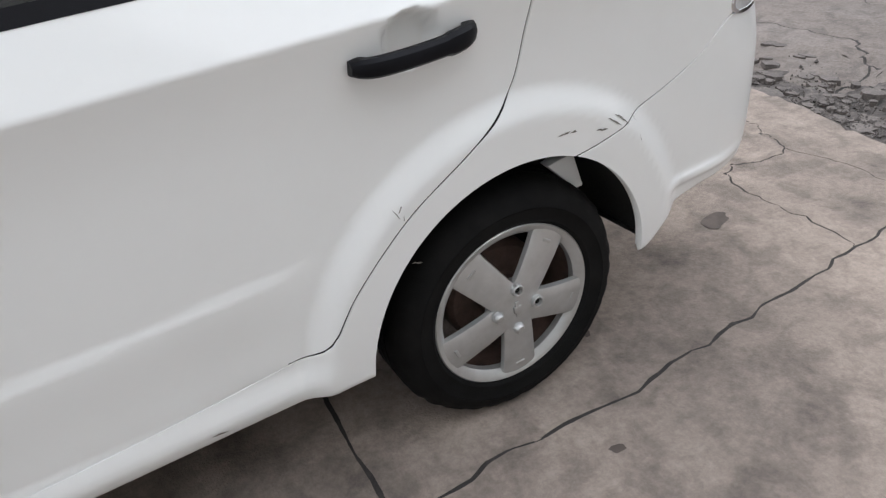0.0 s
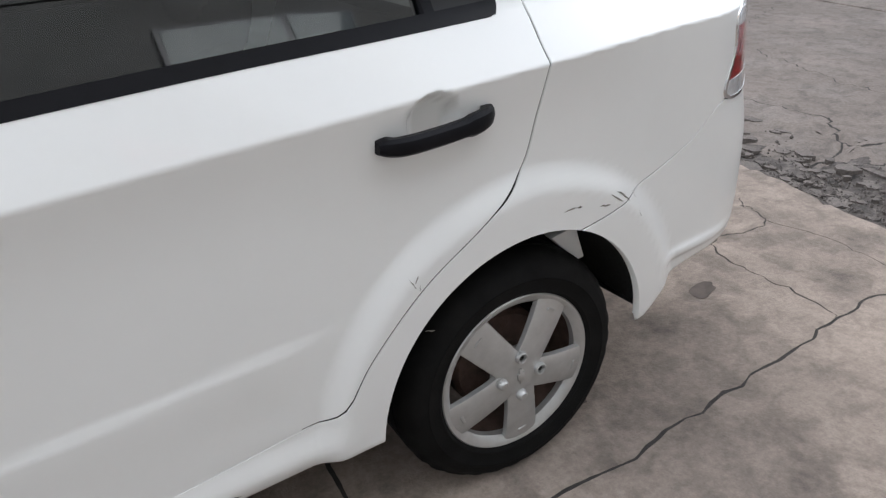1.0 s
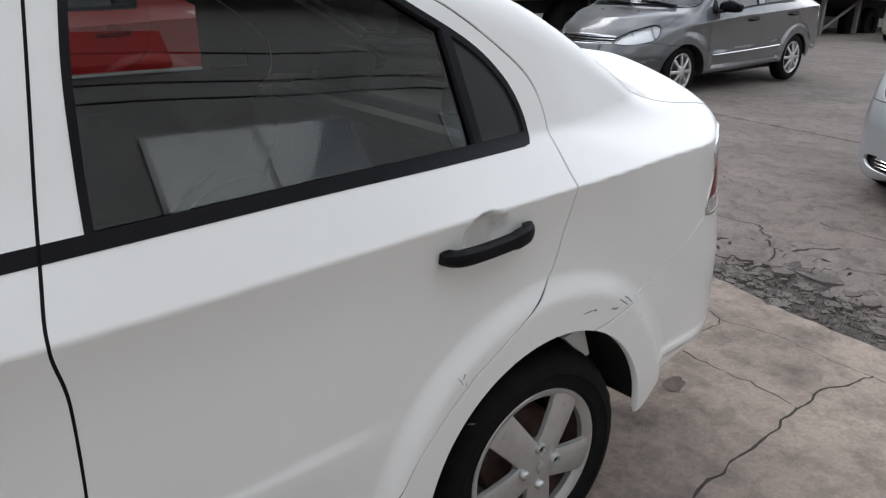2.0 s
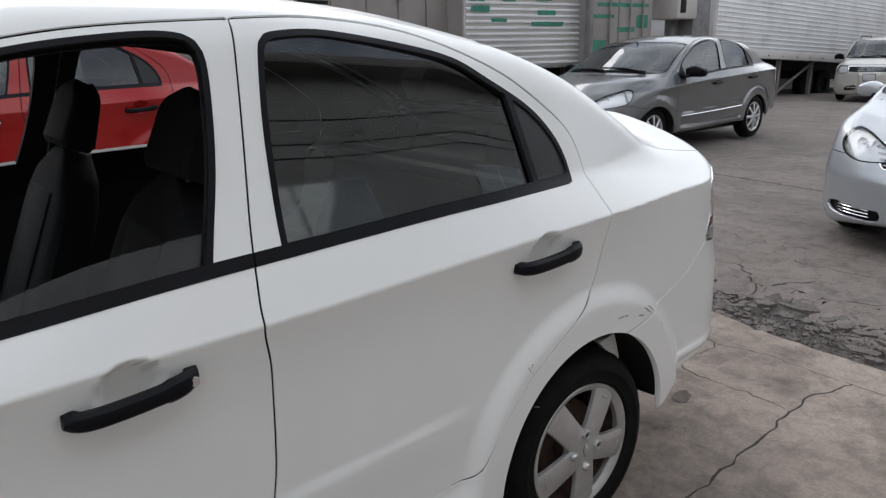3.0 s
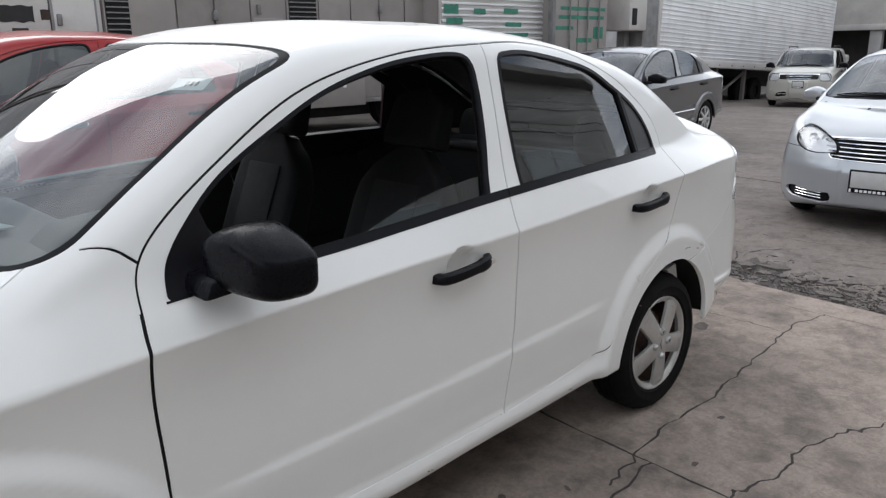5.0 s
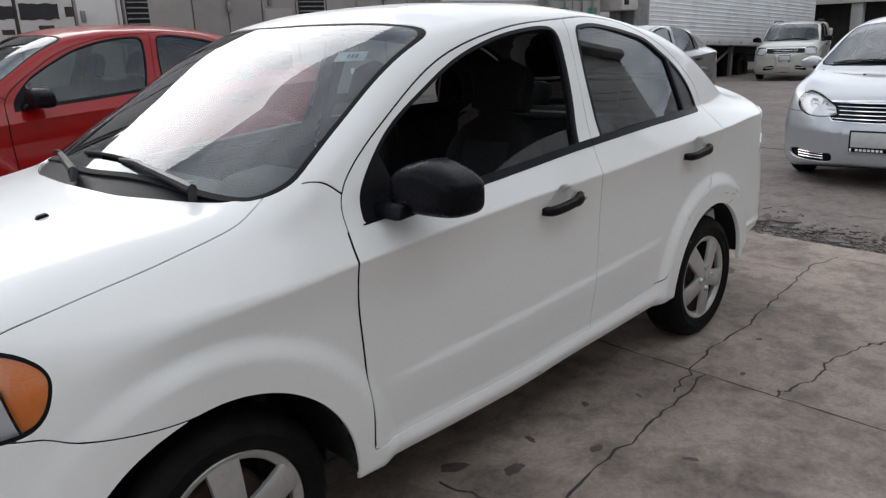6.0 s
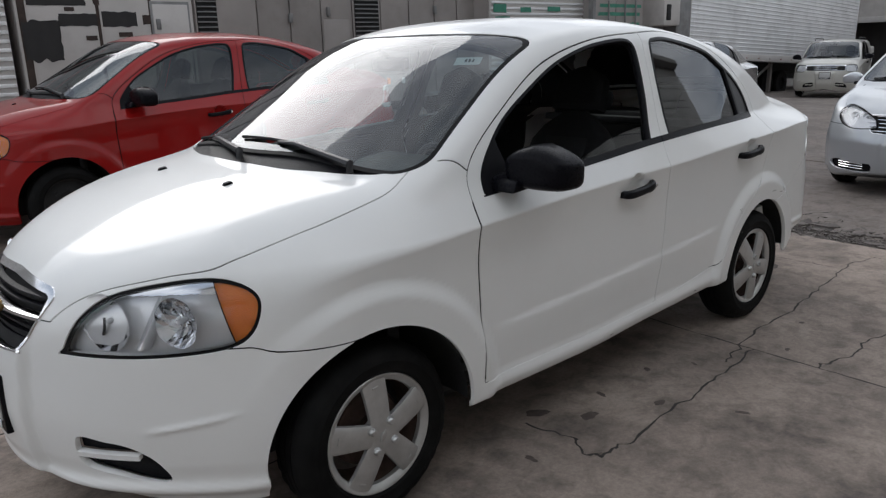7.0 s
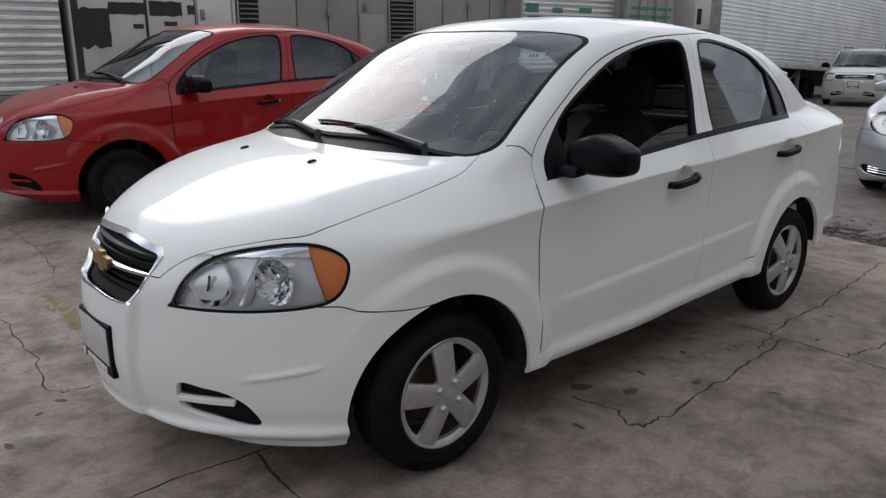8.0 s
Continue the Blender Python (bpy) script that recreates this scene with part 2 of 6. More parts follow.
def add_prism(bm, outline, lo, hi, axes="xz", bevel=0.0):
    """A flat outline given depth along the third axis."""
    ia, ib = "xyz".index(axes[0]), "xyz".index(axes[1])
    ic = 3 - ia - ib
    rows = []
    for c in (lo, hi):
        row = []
        for a, b in outline:
            v = [0, 0, 0]
            v[ia], v[ib], v[ic] = a, b, c
            row.append(bm.verts.new(v))
        rows.append(row)
    n = len(outline)
    f = [bm.faces.new(rows[0]), bm.faces.new(rows[1][::-1])]
    f += [bm.faces.new((rows[0][i], rows[1][i], rows[1][(i + 1) % n], rows[0][(i + 1) % n])) for i in range(n)]
    bmesh.ops.recalc_face_normals(bm, faces=f)
    if bevel:
        es = [e for e in {e for g in f for e in g.edges}]
        bmesh.ops.bevel(bm, geom=es, offset=bevel, segments=2, affect="EDGES", profile=0.5)


def prism(outline, lo, hi, axes="xz", bevel=0.0):
    bm = bmesh.new()
    add_prism(bm, outline, lo, hi, axes, bevel)
    return bm


def rounded(pts, n=8, closed=True):
    """A smooth line through a few points."""
    p = np.array(pts, float)
    k = len(p)
    out = []
    for i in range(k if closed else k - 1):
        a, b, c, d = (p[(i - 1) % k], p[i], p[(i + 1) % k], p[(i + 2) % k]) if closed else (p[max(i - 1, 0)], p[i], p[i + 1], p[min(i + 2, k - 1)])
        for t in np.arange(n) / n:
            out.append(0.5 * (2 * b + (c - a) * t + (2 * a - 5 * b + 4 * c - d) * t * t + (3 * b - a - 3 * c + d) * t ** 3))
    if not closed:
        out.append(p[-1])
    return np.array(out)


def line_dist(poly, q, closed=False):
    """Distance of points q from a line of points."""
    a = np.asarray(poly)
    b = np.roll(a, -1, 0)
    if not closed:
        a, b = a[:-1], b[:-1]
    best = np.full(len(q), 1e9)
    for s, e in zip(a, b):
        d = e - s
        t = np.clip(((q - s) @ d) / max(d @ d, 1e-12), 0, 1)
        best = np.minimum(best, np.hypot(*(q - s - t[:, None] * d).T))
    return best


def inside_dist(poly, q):
    """Distance from a closed outline, negative inside."""
    d = line_dist(poly, q, True)
    a = np.asarray(poly)
    ins = np.zeros(len(q), bool)
    for s, e in zip(a, np.roll(a, -1, 0)):
        if s[1] != e[1]:
            ins ^= ((s[1] > q[:, 1]) != (e[1] > q[:, 1])) & (q[:, 0] < (e[0] - s[0]) * (q[:, 1] - s[1]) / (e[1] - s[1]) + s[0])
    return np.where(ins, -d, d)


class Sheet:
    """A surface of polygons that can be cut along lines and taken apart into panels."""

    def __init__(self, v, n, faces):
        self.v, self.n, self.faces = v, n, faces

    def centres(self):
        size = np.array([len(f) for f in self.faces])
        start = np.concatenate(([0], np.cumsum(size)[:-1]))
        flat = np.concatenate([np.asarray(f) for f in self.faces])
        return np.add.reduceat(self.v[flat], start, 0) / size[:, None]

    def refine(self, where):
        _grow(self, where(self.centres()))

    def cut(self, values, level, where=None):
        """Splits the faces along the line where values(points) equals level."""
        if where is not None:
            use = where(self.v)
            s = np.full(len(self.v), 1e3)
            if use.any():
                s[use] = values(self.v[use]) - level
        else:
            s = values(self.v) - level
        s[np.abs(s) < 1e-6] = 1e-6
        size = np.array([len(f) for f in self.faces])
        start = np.concatenate(([0], np.cumsum(size)[:-1]))
        flat = np.concatenate([np.asarray(f) for f in self.faces])
        pos = np.add.reduceat((s[flat] > 0).astype(int), start)
        far = np.maximum.reduceat(s[flat], start) > 500
        mixed = (pos > 0) & (pos < size) & ~far
        made, nv, nn, extra = {}, [], [], []
        base = len(self.v)
        for i in np.nonzero(mixed)[0]:
            f = self.faces[i]
            a, b = [], []
            for j, p in enumerate(f):
                q = f[(j + 1) % len(f)]
                (a if s[p] > 0 else b).append(p)
                if (s[p] > 0) != (s[q] > 0):
                    key = (p, q) if p < q else (q, p)
                    if key not in made:
                        t = s[key[0]] / (s[key[0]] - s[key[1]])
                        made[key] = base + len(nv)
                        nv.append(self.v[key[0]] * (1 - t) + self.v[key[1]] * t)
                        nn.append(self.n[key[0]] * (1 - t) + self.n[key[1]] * t)
                    a.append(made[key])
                    b.append(made[key])
            self.faces[i] = a
            extra.append(b)
        self.faces += extra
        if nv:
            nn = np.array(nn)
            self.v = np.concatenate((self.v, np.array(nv)))
            self.n = np.concatenate((self.n, nn / np.linalg.norm(nn, axis=1)[:, None]))


def _grow(sheet, pick):
    """Splits the picked four-sided faces into four each."""
    made, nv, nn, out = {}, [], [], []
    base = len(sheet.v)

    def mid(*ids):
        key = tuple(sorted(ids))
        if key not in made:
            made[key] = base + len(nv)
            nv.append(sheet.v[list(ids)].mean(0))
            nn.append(sheet.n[ids[0]])
        return made[key]
    for i, f in enumerate(sheet.faces):
        if pick[i] and len(f) == 4:
            a, b, c, d = f
            ab, bc, cd, da, m = mid(a, b), mid(b, c), mid(c, d), mid(d, a), mid(a, b, c, d)
            out += [[a, ab, m, da], [ab, b, bc, m], [m, bc, c, cd], [da, m, cd, d]]
        else:
            out.append(f)
    sheet.faces = out
    if nv:
        sheet.v, sheet.n = np.concatenate((sheet.v, np.array(nv))), np.concatenate((sheet.n, np.array(nn)))


def pane_of(sheet, shape, pick):
    """The picked faces laid on the cabin's own side, without the roll of the body below the window."""
    out = Sheet(sheet.v.copy(), sheet.n.copy(), sheet.faces)
    k = np.unique(np.concatenate([np.asarray(sheet.faces[i]) for i in np.nonzero(pick)[0]]))
    p = sheet.v[k]
    dz = np.maximum(p[:, 2] - shape.belt(p[:, 0]), -.02)
    p[:, 1] = shape.glass_w(p[:, 0]) - shape.tumble * dz - shape.tumble2 * dz * np.abs(dz)
    e = 2e-3
    slope = (shape.glass_w(p[:, 0] + e) - shape.glass_w(p[:, 0] - e)) / (2 * e) + (shape.tumble + 2 * shape.tumble2 * np.abs(dz)) * (shape.belt(p[:, 0] + e) - shape.belt(p[:, 0] - e)) / (2 * e)
    n = np.stack((-slope, np.ones(len(k)), shape.tumble + 2 * shape.tumble2 * np.abs(dz)), 1)
    out.v[k], out.n[k] = p, n / np.linalg.norm(n, axis=1)[:, None]
    return out


def panel(name, sheet, pick, material, parent=None, offset=0.0, fold=0.0, sides=(1,), label=""):
    """A panel made of the picked faces of a sheet (its +y half), folded in at its rim. sides: 1 and -1 mirror it across y."""
    fs = [sheet.faces[i] for i in np.nonzero(pick)[0]]
    if not fs:
        return None
    used = np.unique(np.concatenate([np.asarray(f) for f in fs]))
    index = {u: i for i, u in enumerate(used.tolist())}
    v = sheet.v[used] + sheet.n[used] * offset
    n = sheet.n[used].copy()
    fs = [[index[p] for p in f] for f in fs]
    if fold:
        count = {}
        for f in fs:
            for j, p in enumerate(f):
                q = f[(j + 1) % len(f)]
                count[(p, q)] = 1
        rim = [(p, q) for p, q in count if (q, p) not in count and not (abs(v[p][1]) < 1e-4 and abs(v[q][1]) < 1e-4)]
        ev, en = [], []
        k = len(v)
        for p, q in rim:
            out = np.cross(v[q] - v[p], n[p])
            out = out / (np.linalg.norm(out) + 1e-9)
            ev += [v[p], v[q], v[q] - n[q] * fold, v[p] - n[p] * fold]
            en += [(out + n[p]) * .7, (out + n[q]) * .7, out, out]
            fs.append([k + 1, k, k + 3, k + 2])
            k += 4
        if ev:
            v, n = np.concatenate((v, np.array(ev))), np.concatenate((n, np.array(en)))
    vs, ns, faces = [], [], []
    for sgn in sides:
        o = sum(len(a) for a in vs)
        m = np.array((1, sgn, 1.0))
        vs.append(v * m)
        ns.append(n * m)
        faces += [[p + o for p in (f if sgn > 0 else f[::-1])] for f in fs]
    v, n = np.concatenate(vs), np.concatenate(ns)
    n = n / (np.linalg.norm(n, axis=1)[:, None] + 1e-9)
    me = bpy.data.meshes.new(name)
    me.from_pydata(v.tolist(), [], faces)
    me.shade_smooth()
    me.normals_split_custom_set_from_vertices(n.tolist())
    me.materials.append(material)
    ob = new(name, me)
    if parent:
        ob.parent = parent
    return tagged(ob, label) if label else ob


def curve(*pts):
    """Smooth curve through (x, value) points, as a function for arrays."""
    p = np.array(sorted(pts), float)
    x, v = p[:, 0], p[:, 1]
    d = np.diff(v) / np.diff(x)
    m = np.concatenate(([d[0]], np.where(d[:-1] * d[1:] > 0, 2 * d[:-1] * d[1:] / (d[:-1] + d[1:] + 1e-12), 0.0), [d[-1]]))

    def f(q):
        q = np.clip(np.asarray(q, float), x[0], x[-1])
        i = np.clip(np.searchsorted(x, q) - 1, 0, len(x) - 2)
        h = x[i + 1] - x[i]
        t = (q - x[i]) / h
        return ((1 + 2 * t) * (1 - t) ** 2 * v[i] + t * (1 - t) ** 2 * h * m[i]
                + t * t * (3 - 2 * t) * v[i + 1] + t * t * (t - 1) * h * m[i + 1])
    return f


def step(a, b, v):
    t = np.clip((v - a) / (b - a), 0, 1)
    return t * t * (3 - 2 * t)


def smax(a, b, k):
    h = np.maximum(k - np.abs(a - b), 0) / k
    return np.maximum(a, b) + h * h * k / 4


def smin(a, b, k):
    return -smax(-a, -b, k)


class Sedan:
    """The outer skin of a compact three-box saloon; x forwards from the rear axle, z up from the ground."""
    base = 2.48
    arch = 0.355
    hub = 0.288
    axis_z = 0.55
    front_x, rear_x = 2.75, -0.55
    plan = staticmethod(curve((-1.05, .72), (-.65, .775), (-.33, .805), (0, .822), (.5, .843), (1, .865), (1.5, .874), (2.07, .866), (2.5, .836), (2.8, .81), (3.3, .72)))
    low = staticmethod(curve((.12, -.075), (.20, -.035), (.26, -.016), (.33, -.010), (.42, -.004), (.60, .0), (.75, .003), (.85, .007), (1.0, .014), (1.2, .016)))
    nose = staticmethod(curve((.12, 3.21), (.19, 3.255), (.232, 3.308), (.262, 3.296), (.32, 3.312), (.45, 3.328), (.6, 3.322), (.7, 3.312), (.8, 3.284), (.9, 3.222), (1.0, 3.07), (1.2, 2.8)))
    tail = staticmethod(curve((.12, .90), (.25, .95), (.5, 1.0), (.65, .995), (.8, .96), (1.0, .93), (1.1, .90), (1.4, .7)))
    deck = staticmethod(curve((-1.1, 1.02), (-1.0, 1.12), (-.94, 1.162), (-.86, 1.163), (-.75, 1.146), (-.5, 1.130), (-.25, 1.155), (0, 1.25), (1.9, 1.25), (2.15, 1.13), (2.3, 1.085), (2.4, 1.065), (2.63, 1.028), (2.8, .988), (3.0, .924), (3.15, .862), (3.25, .785), (3.4, .6)))
    roof = staticmethod(curve((-1.2, .80), (-.65, 1.08), (-.42, 1.225), (-.15, 1.368), (.1, 1.456), (.5, 1.530), (.9, 1.556), (1.2, 1.557), (1.45, 1.540), (1.62, 1.508), (1.78, 1.450), (2.1, 1.270), (2.5, 1.045), (3.0, .77)))
    glass_w = staticmethod(curve((-1, .52), (-.4, .655), (0, .735), (.4, .792), (.98, .828), (1.6, .837), (2.13, .824), (2.31, .795), (2.8, .66)))
    nose_a, nose_n, nose_w = .62, 2.2, .86
    tail_a, tail_n, tail_w = .40, 4.6, .82
    crown = .045
    roof_crown = staticmethod(curve((-1, .03), (-.3, .035), (.3, .066), (.6, .070), (1.3, .070), (1.6, .050), (1.9, .028), (2.6, .028)))
    bend_front, bend_rear = .28, -.20
    tumble, tumble2 = .34, .10
    flare = .026
    flare_r = (.50, .435)
    belt_z = 1.05
    chin = .024
    swell = .015
    k_top, k_nose, k_tail, k_cab, k_belt = .09, .10, .055, .05, .012

    shoulder = staticmethod(curve((-1.1, .985), (-.5, .995), (-.23, .990), (0, .982), (.5, .962), (.9, .946), (1.36, .934), (1.7, .915), (2.07, .886), (2.354, .858), (2.49, .848), (2.63, .834), (2.75, .814), (3.1, .79)))
    crease = staticmethod(curve((.3, .58), (.5, .572), (.95, .555), (1.38, .537), (1.65, .524), (2.2, .50)))
    belt = staticmethod(curve((-1.1, 1.05), (-.5, 1.062), (0, 1.062), (.489, 1.053), (1.0, 1.034), (1.42, 1.005), (1.715, .986), (2.06, .966), (2.5, .955), (3.1, .92)))
    floor = staticmethod(curve((-1.1, .40), (-.6, .385), (-.46, .362), (-.36, .292), (0, .285), (1, .283), (1.5, .266), (2.2, .263), (2.75, .182), (2.85, .160), (3.0, .160), (3.15, .195), (3.3, .24)))
    shoulder_k = staticmethod(curve((-1.1, .03), (-.6, .007), (0, .004), (2.0, .004), (2.3, .010), (2.6, .03), (3, .12)))
    cups = ((.212, .924), (1.222, .892))

    def width(self, x, z):
        base = self.plan(x)
        w = base + self.low(z)
        d = z - self.crease(x)
        w = w + .006 * step(-.13, -.006, d) * (1 - step(-.004, .022, d)) * step(.36, .60, x) * (1 - step(1.85, 2.06, x))
        w = w + .013 * np.exp(-((z - .243) / .016) ** 2) * step(2.7, 2.85, x)
        w = w + .015 * (1 - step(.0, .055, np.abs(z - self.floor(x) - .045))) * step(.40, .50, x) * (1 - step(1.98, 2.08, x))
        w = w + .011 * np.exp(-((z - .432) / .013) ** 2) * step(-.40, -.50, x)
        zs = self.shoulder(x)
        swell = self.swell * step(-.45, -.1, x) * (1 - step(2.3, 2.75, x))
        ws = base + .014 + swell * .7
        w = w + swell * np.clip((z - zs + .17) / .17, 0, 1) ** 2
        up = ws - (ws - self.glass_w(x) - .010) * (z - zs) / (self.belt(x) - zs)
        w = smin(w, up, self.shoulder_k(x))
        for cx in (0.0, self.base):
            r = np.hypot(x - cx, z - self.hub)
            w = w + self.flare * (1 - step(self.flare_r[1], self.flare_r[0], r)) * step(.15, .3, z)
        for cx, cz in self.cups:
            w = w - .024 * (1 - step(.036, .056, np.hypot(x - cx, (z - cz) * 1.05)))
        return w

    def lower(self, x, y, z):
        f = smax(y - self.width(x, z), (z - self.deck(x) + self.crown * (y / .76) ** 2.2) * .93, self.k_top)
        f = smax(f, (x - self.nose(z) - self.chin * (1 - step(.232, .262, y + (z - .6) * -.12)) * (1 - step(.63, .70, z)) + self.nose_a * (y / self.nose_w) ** self.nose_n) * .8, self.k_nose)
        f = smax(f, (-x - self.tail(z) + self.tail_a * (y / self.tail_w) ** self.tail_n) * .8, self.k_tail)
        f = f - .007 * np.exp(-((z - .445 - (3.0 - x) * .24) / .011) ** 2) * step(2.87, 2.95, x) * (1 - step(3.05, 3.11, x)) * (self.chin > .01)
        return smax(f, self.floor(x) - z, .02)

    def cabin(self, x, y, z):
        bend = self.bend_rear + (self.bend_front - self.bend_rear) * step(.2, 1.9, x)
        top = (z - self.roof(x + bend * y * y) + self.roof_crown(x) * (y / .65) ** 3.0) * .88
        dz = np.maximum(z - self.belt(x), -.02)
        f = smax(top, (y - self.glass_w(x) + self.tumble * dz + self.tumble2 * dz * np.abs(dz)) * .9, self.k_cab)
        return np.maximum(f, self.belt(x) - .012 - z)

    def field(self, x, y, z):
        y = np.abs(y)
        return smin(self.lower(x, y, z), self.cabin(x, y, z), self.k_belt + .07 * (1 - step(-.55, -.12, x)))

    def normal(self, p):
        e = 2e-4
        g = []
        for a in range(3):
            d = np.zeros(3)
            d[a] = e
            q, r = p + d, p - d
            g.append(self.field(q[:, 0], q[:, 1], q[:, 2]) - self.field(r[:, 0], r[:, 1], r[:, 2]))
        g = np.stack(g, 1)
        return g / np.linalg.norm(g, axis=1)[:, None]

    def project(self, o, d, far=3.0):
        lo, hi = np.zeros(len(o)), np.full(len(o), far)
        for _ in range(36):
            mid = (lo + hi) / 2
            q = o + d * mid[:, None]
            ins = self.field(q[:, 0], q[:, 1], q[:, 2]) < 0
            lo, hi = np.where(ins, mid, lo), np.where(ins, hi, mid)
        return o + d * hi[:, None]

    def sheet(self, dx=0.016, rows=190, fan=64):
        """The +y half of the skin as a sheet of four-sided faces."""
        th = np.radians(np.interp(np.linspace(0, 1, rows), (0, .36, .64, 1), (-42, 15, 32, 90)))
        cols = [(self.front_x, a) for a in np.linspace(90, 0, fan)[:-1]]
        cols += [(x, 0.0) for x in np.linspace(self.front_x, self.rear_x, int((self.front_x - self.rear_x) / dx))]
        cols += [(self.rear_x, -a) for a in np.linspace(0, 90, fan)[1:]]
        o, d = [], []
        for x, a in cols:
            a = math.radians(a)
            o.append(np.tile((x, 0.0, self.axis_z), (rows, 1)))
            d.append(np.stack((math.sin(a) * np.cos(th), np.full(rows, 0.0 if abs(abs(a) - math.pi / 2) < 1e-6 else math.cos(a)) * np.cos(th), np.sin(th)), 1))
        o, d = np.concatenate(o), np.concatenate(d)
        d[np.arange(len(cols)) * rows + rows - 1] = (0, 0, 1)
        v = self.project(o, d)
        faces = []
        for i in range(len(cols) - 1):
            for j in range(rows - 1):
                a = i * rows + j
                faces.append([a, a + rows, a + rows + 1, a + 1])
        return Sheet(v, self.normal(v), faces)


# ---- wheels ----
def tyre_mesh(r=0.290, w=0.185, rim=0.185):
    """A tyre with three grooves round it and notches across its shoulders."""
    h = w / 2
    prof = [(rim, -h * .80), (rim + .012, -h * .92), (rim + .045, -h * 1.02), (r - .034, -h * .98), (r - .016, -h * .84), (r - .006, -h * .66)]
    for g in (-.36, -.02, .30):
        prof += [(r, h * (g - .24)), (r, h * (g - .03)), (r - .007, h * (g - .02)), (r - .007, h * (g + .02)), (r, h * (g + .03))]
    prof += [(r - .001, h * .56), (r - .006, h * .66), (r - .016, h * .84), (r - .034, h * .98), (r - .05, h * 1.01), (r - .052, h * 1.03), (rim + .045, h * 1.02), (rim + .02, h * .95), (rim + .012, h * .96), (rim, h * .84)]
    bm = lathe(prof, 96)
    for v in bm.verts:
        q = math.hypot(v.co.x, v.co.z)
        if abs(v.co.y) > h * .50 and q > r - .03 and round(math.atan2(v.co.z, v.co.x) / (2 * math.pi) * 96) % 3 == 0:
            v.co.x, v.co.z = v.co.x * (1 - .0035 / q), v.co.z * (1 - .0035 / q)
    return bm


def spoke(bm, ang, r0, r1, w0, w1, y0, y1, thick=.014):
    """A broad flat spoke that widens outwards, in the wheel's plane."""
    ca, sa = math.cos(ang), math.sin(ang)
    rows = []
    for t in (0, .3, .65, 1):
        r, w, y = r0 + (r1 - r0) * t, w0 + (w1 - w0) * t ** 1.3, y0 + (y1 - y0) * t * t
        row = []
        for u, dy in ((-1, -thick), (-.96, -.003), (-.80, 0), (-.3, .0015), (.3, .0015), (.80, 0), (.96, -.003), (1, -thick)):
            q = u * w
            row.append(bm.verts.new((r * ca - q * sa, y + dy, r * sa + q * ca)))
        rows.append(row)
    for a, b in zip(rows, rows[1:]):
        for i in range(len(a) - 1):
            bm.faces.new((a[i], a[i + 1], b[i + 1], b[i]))


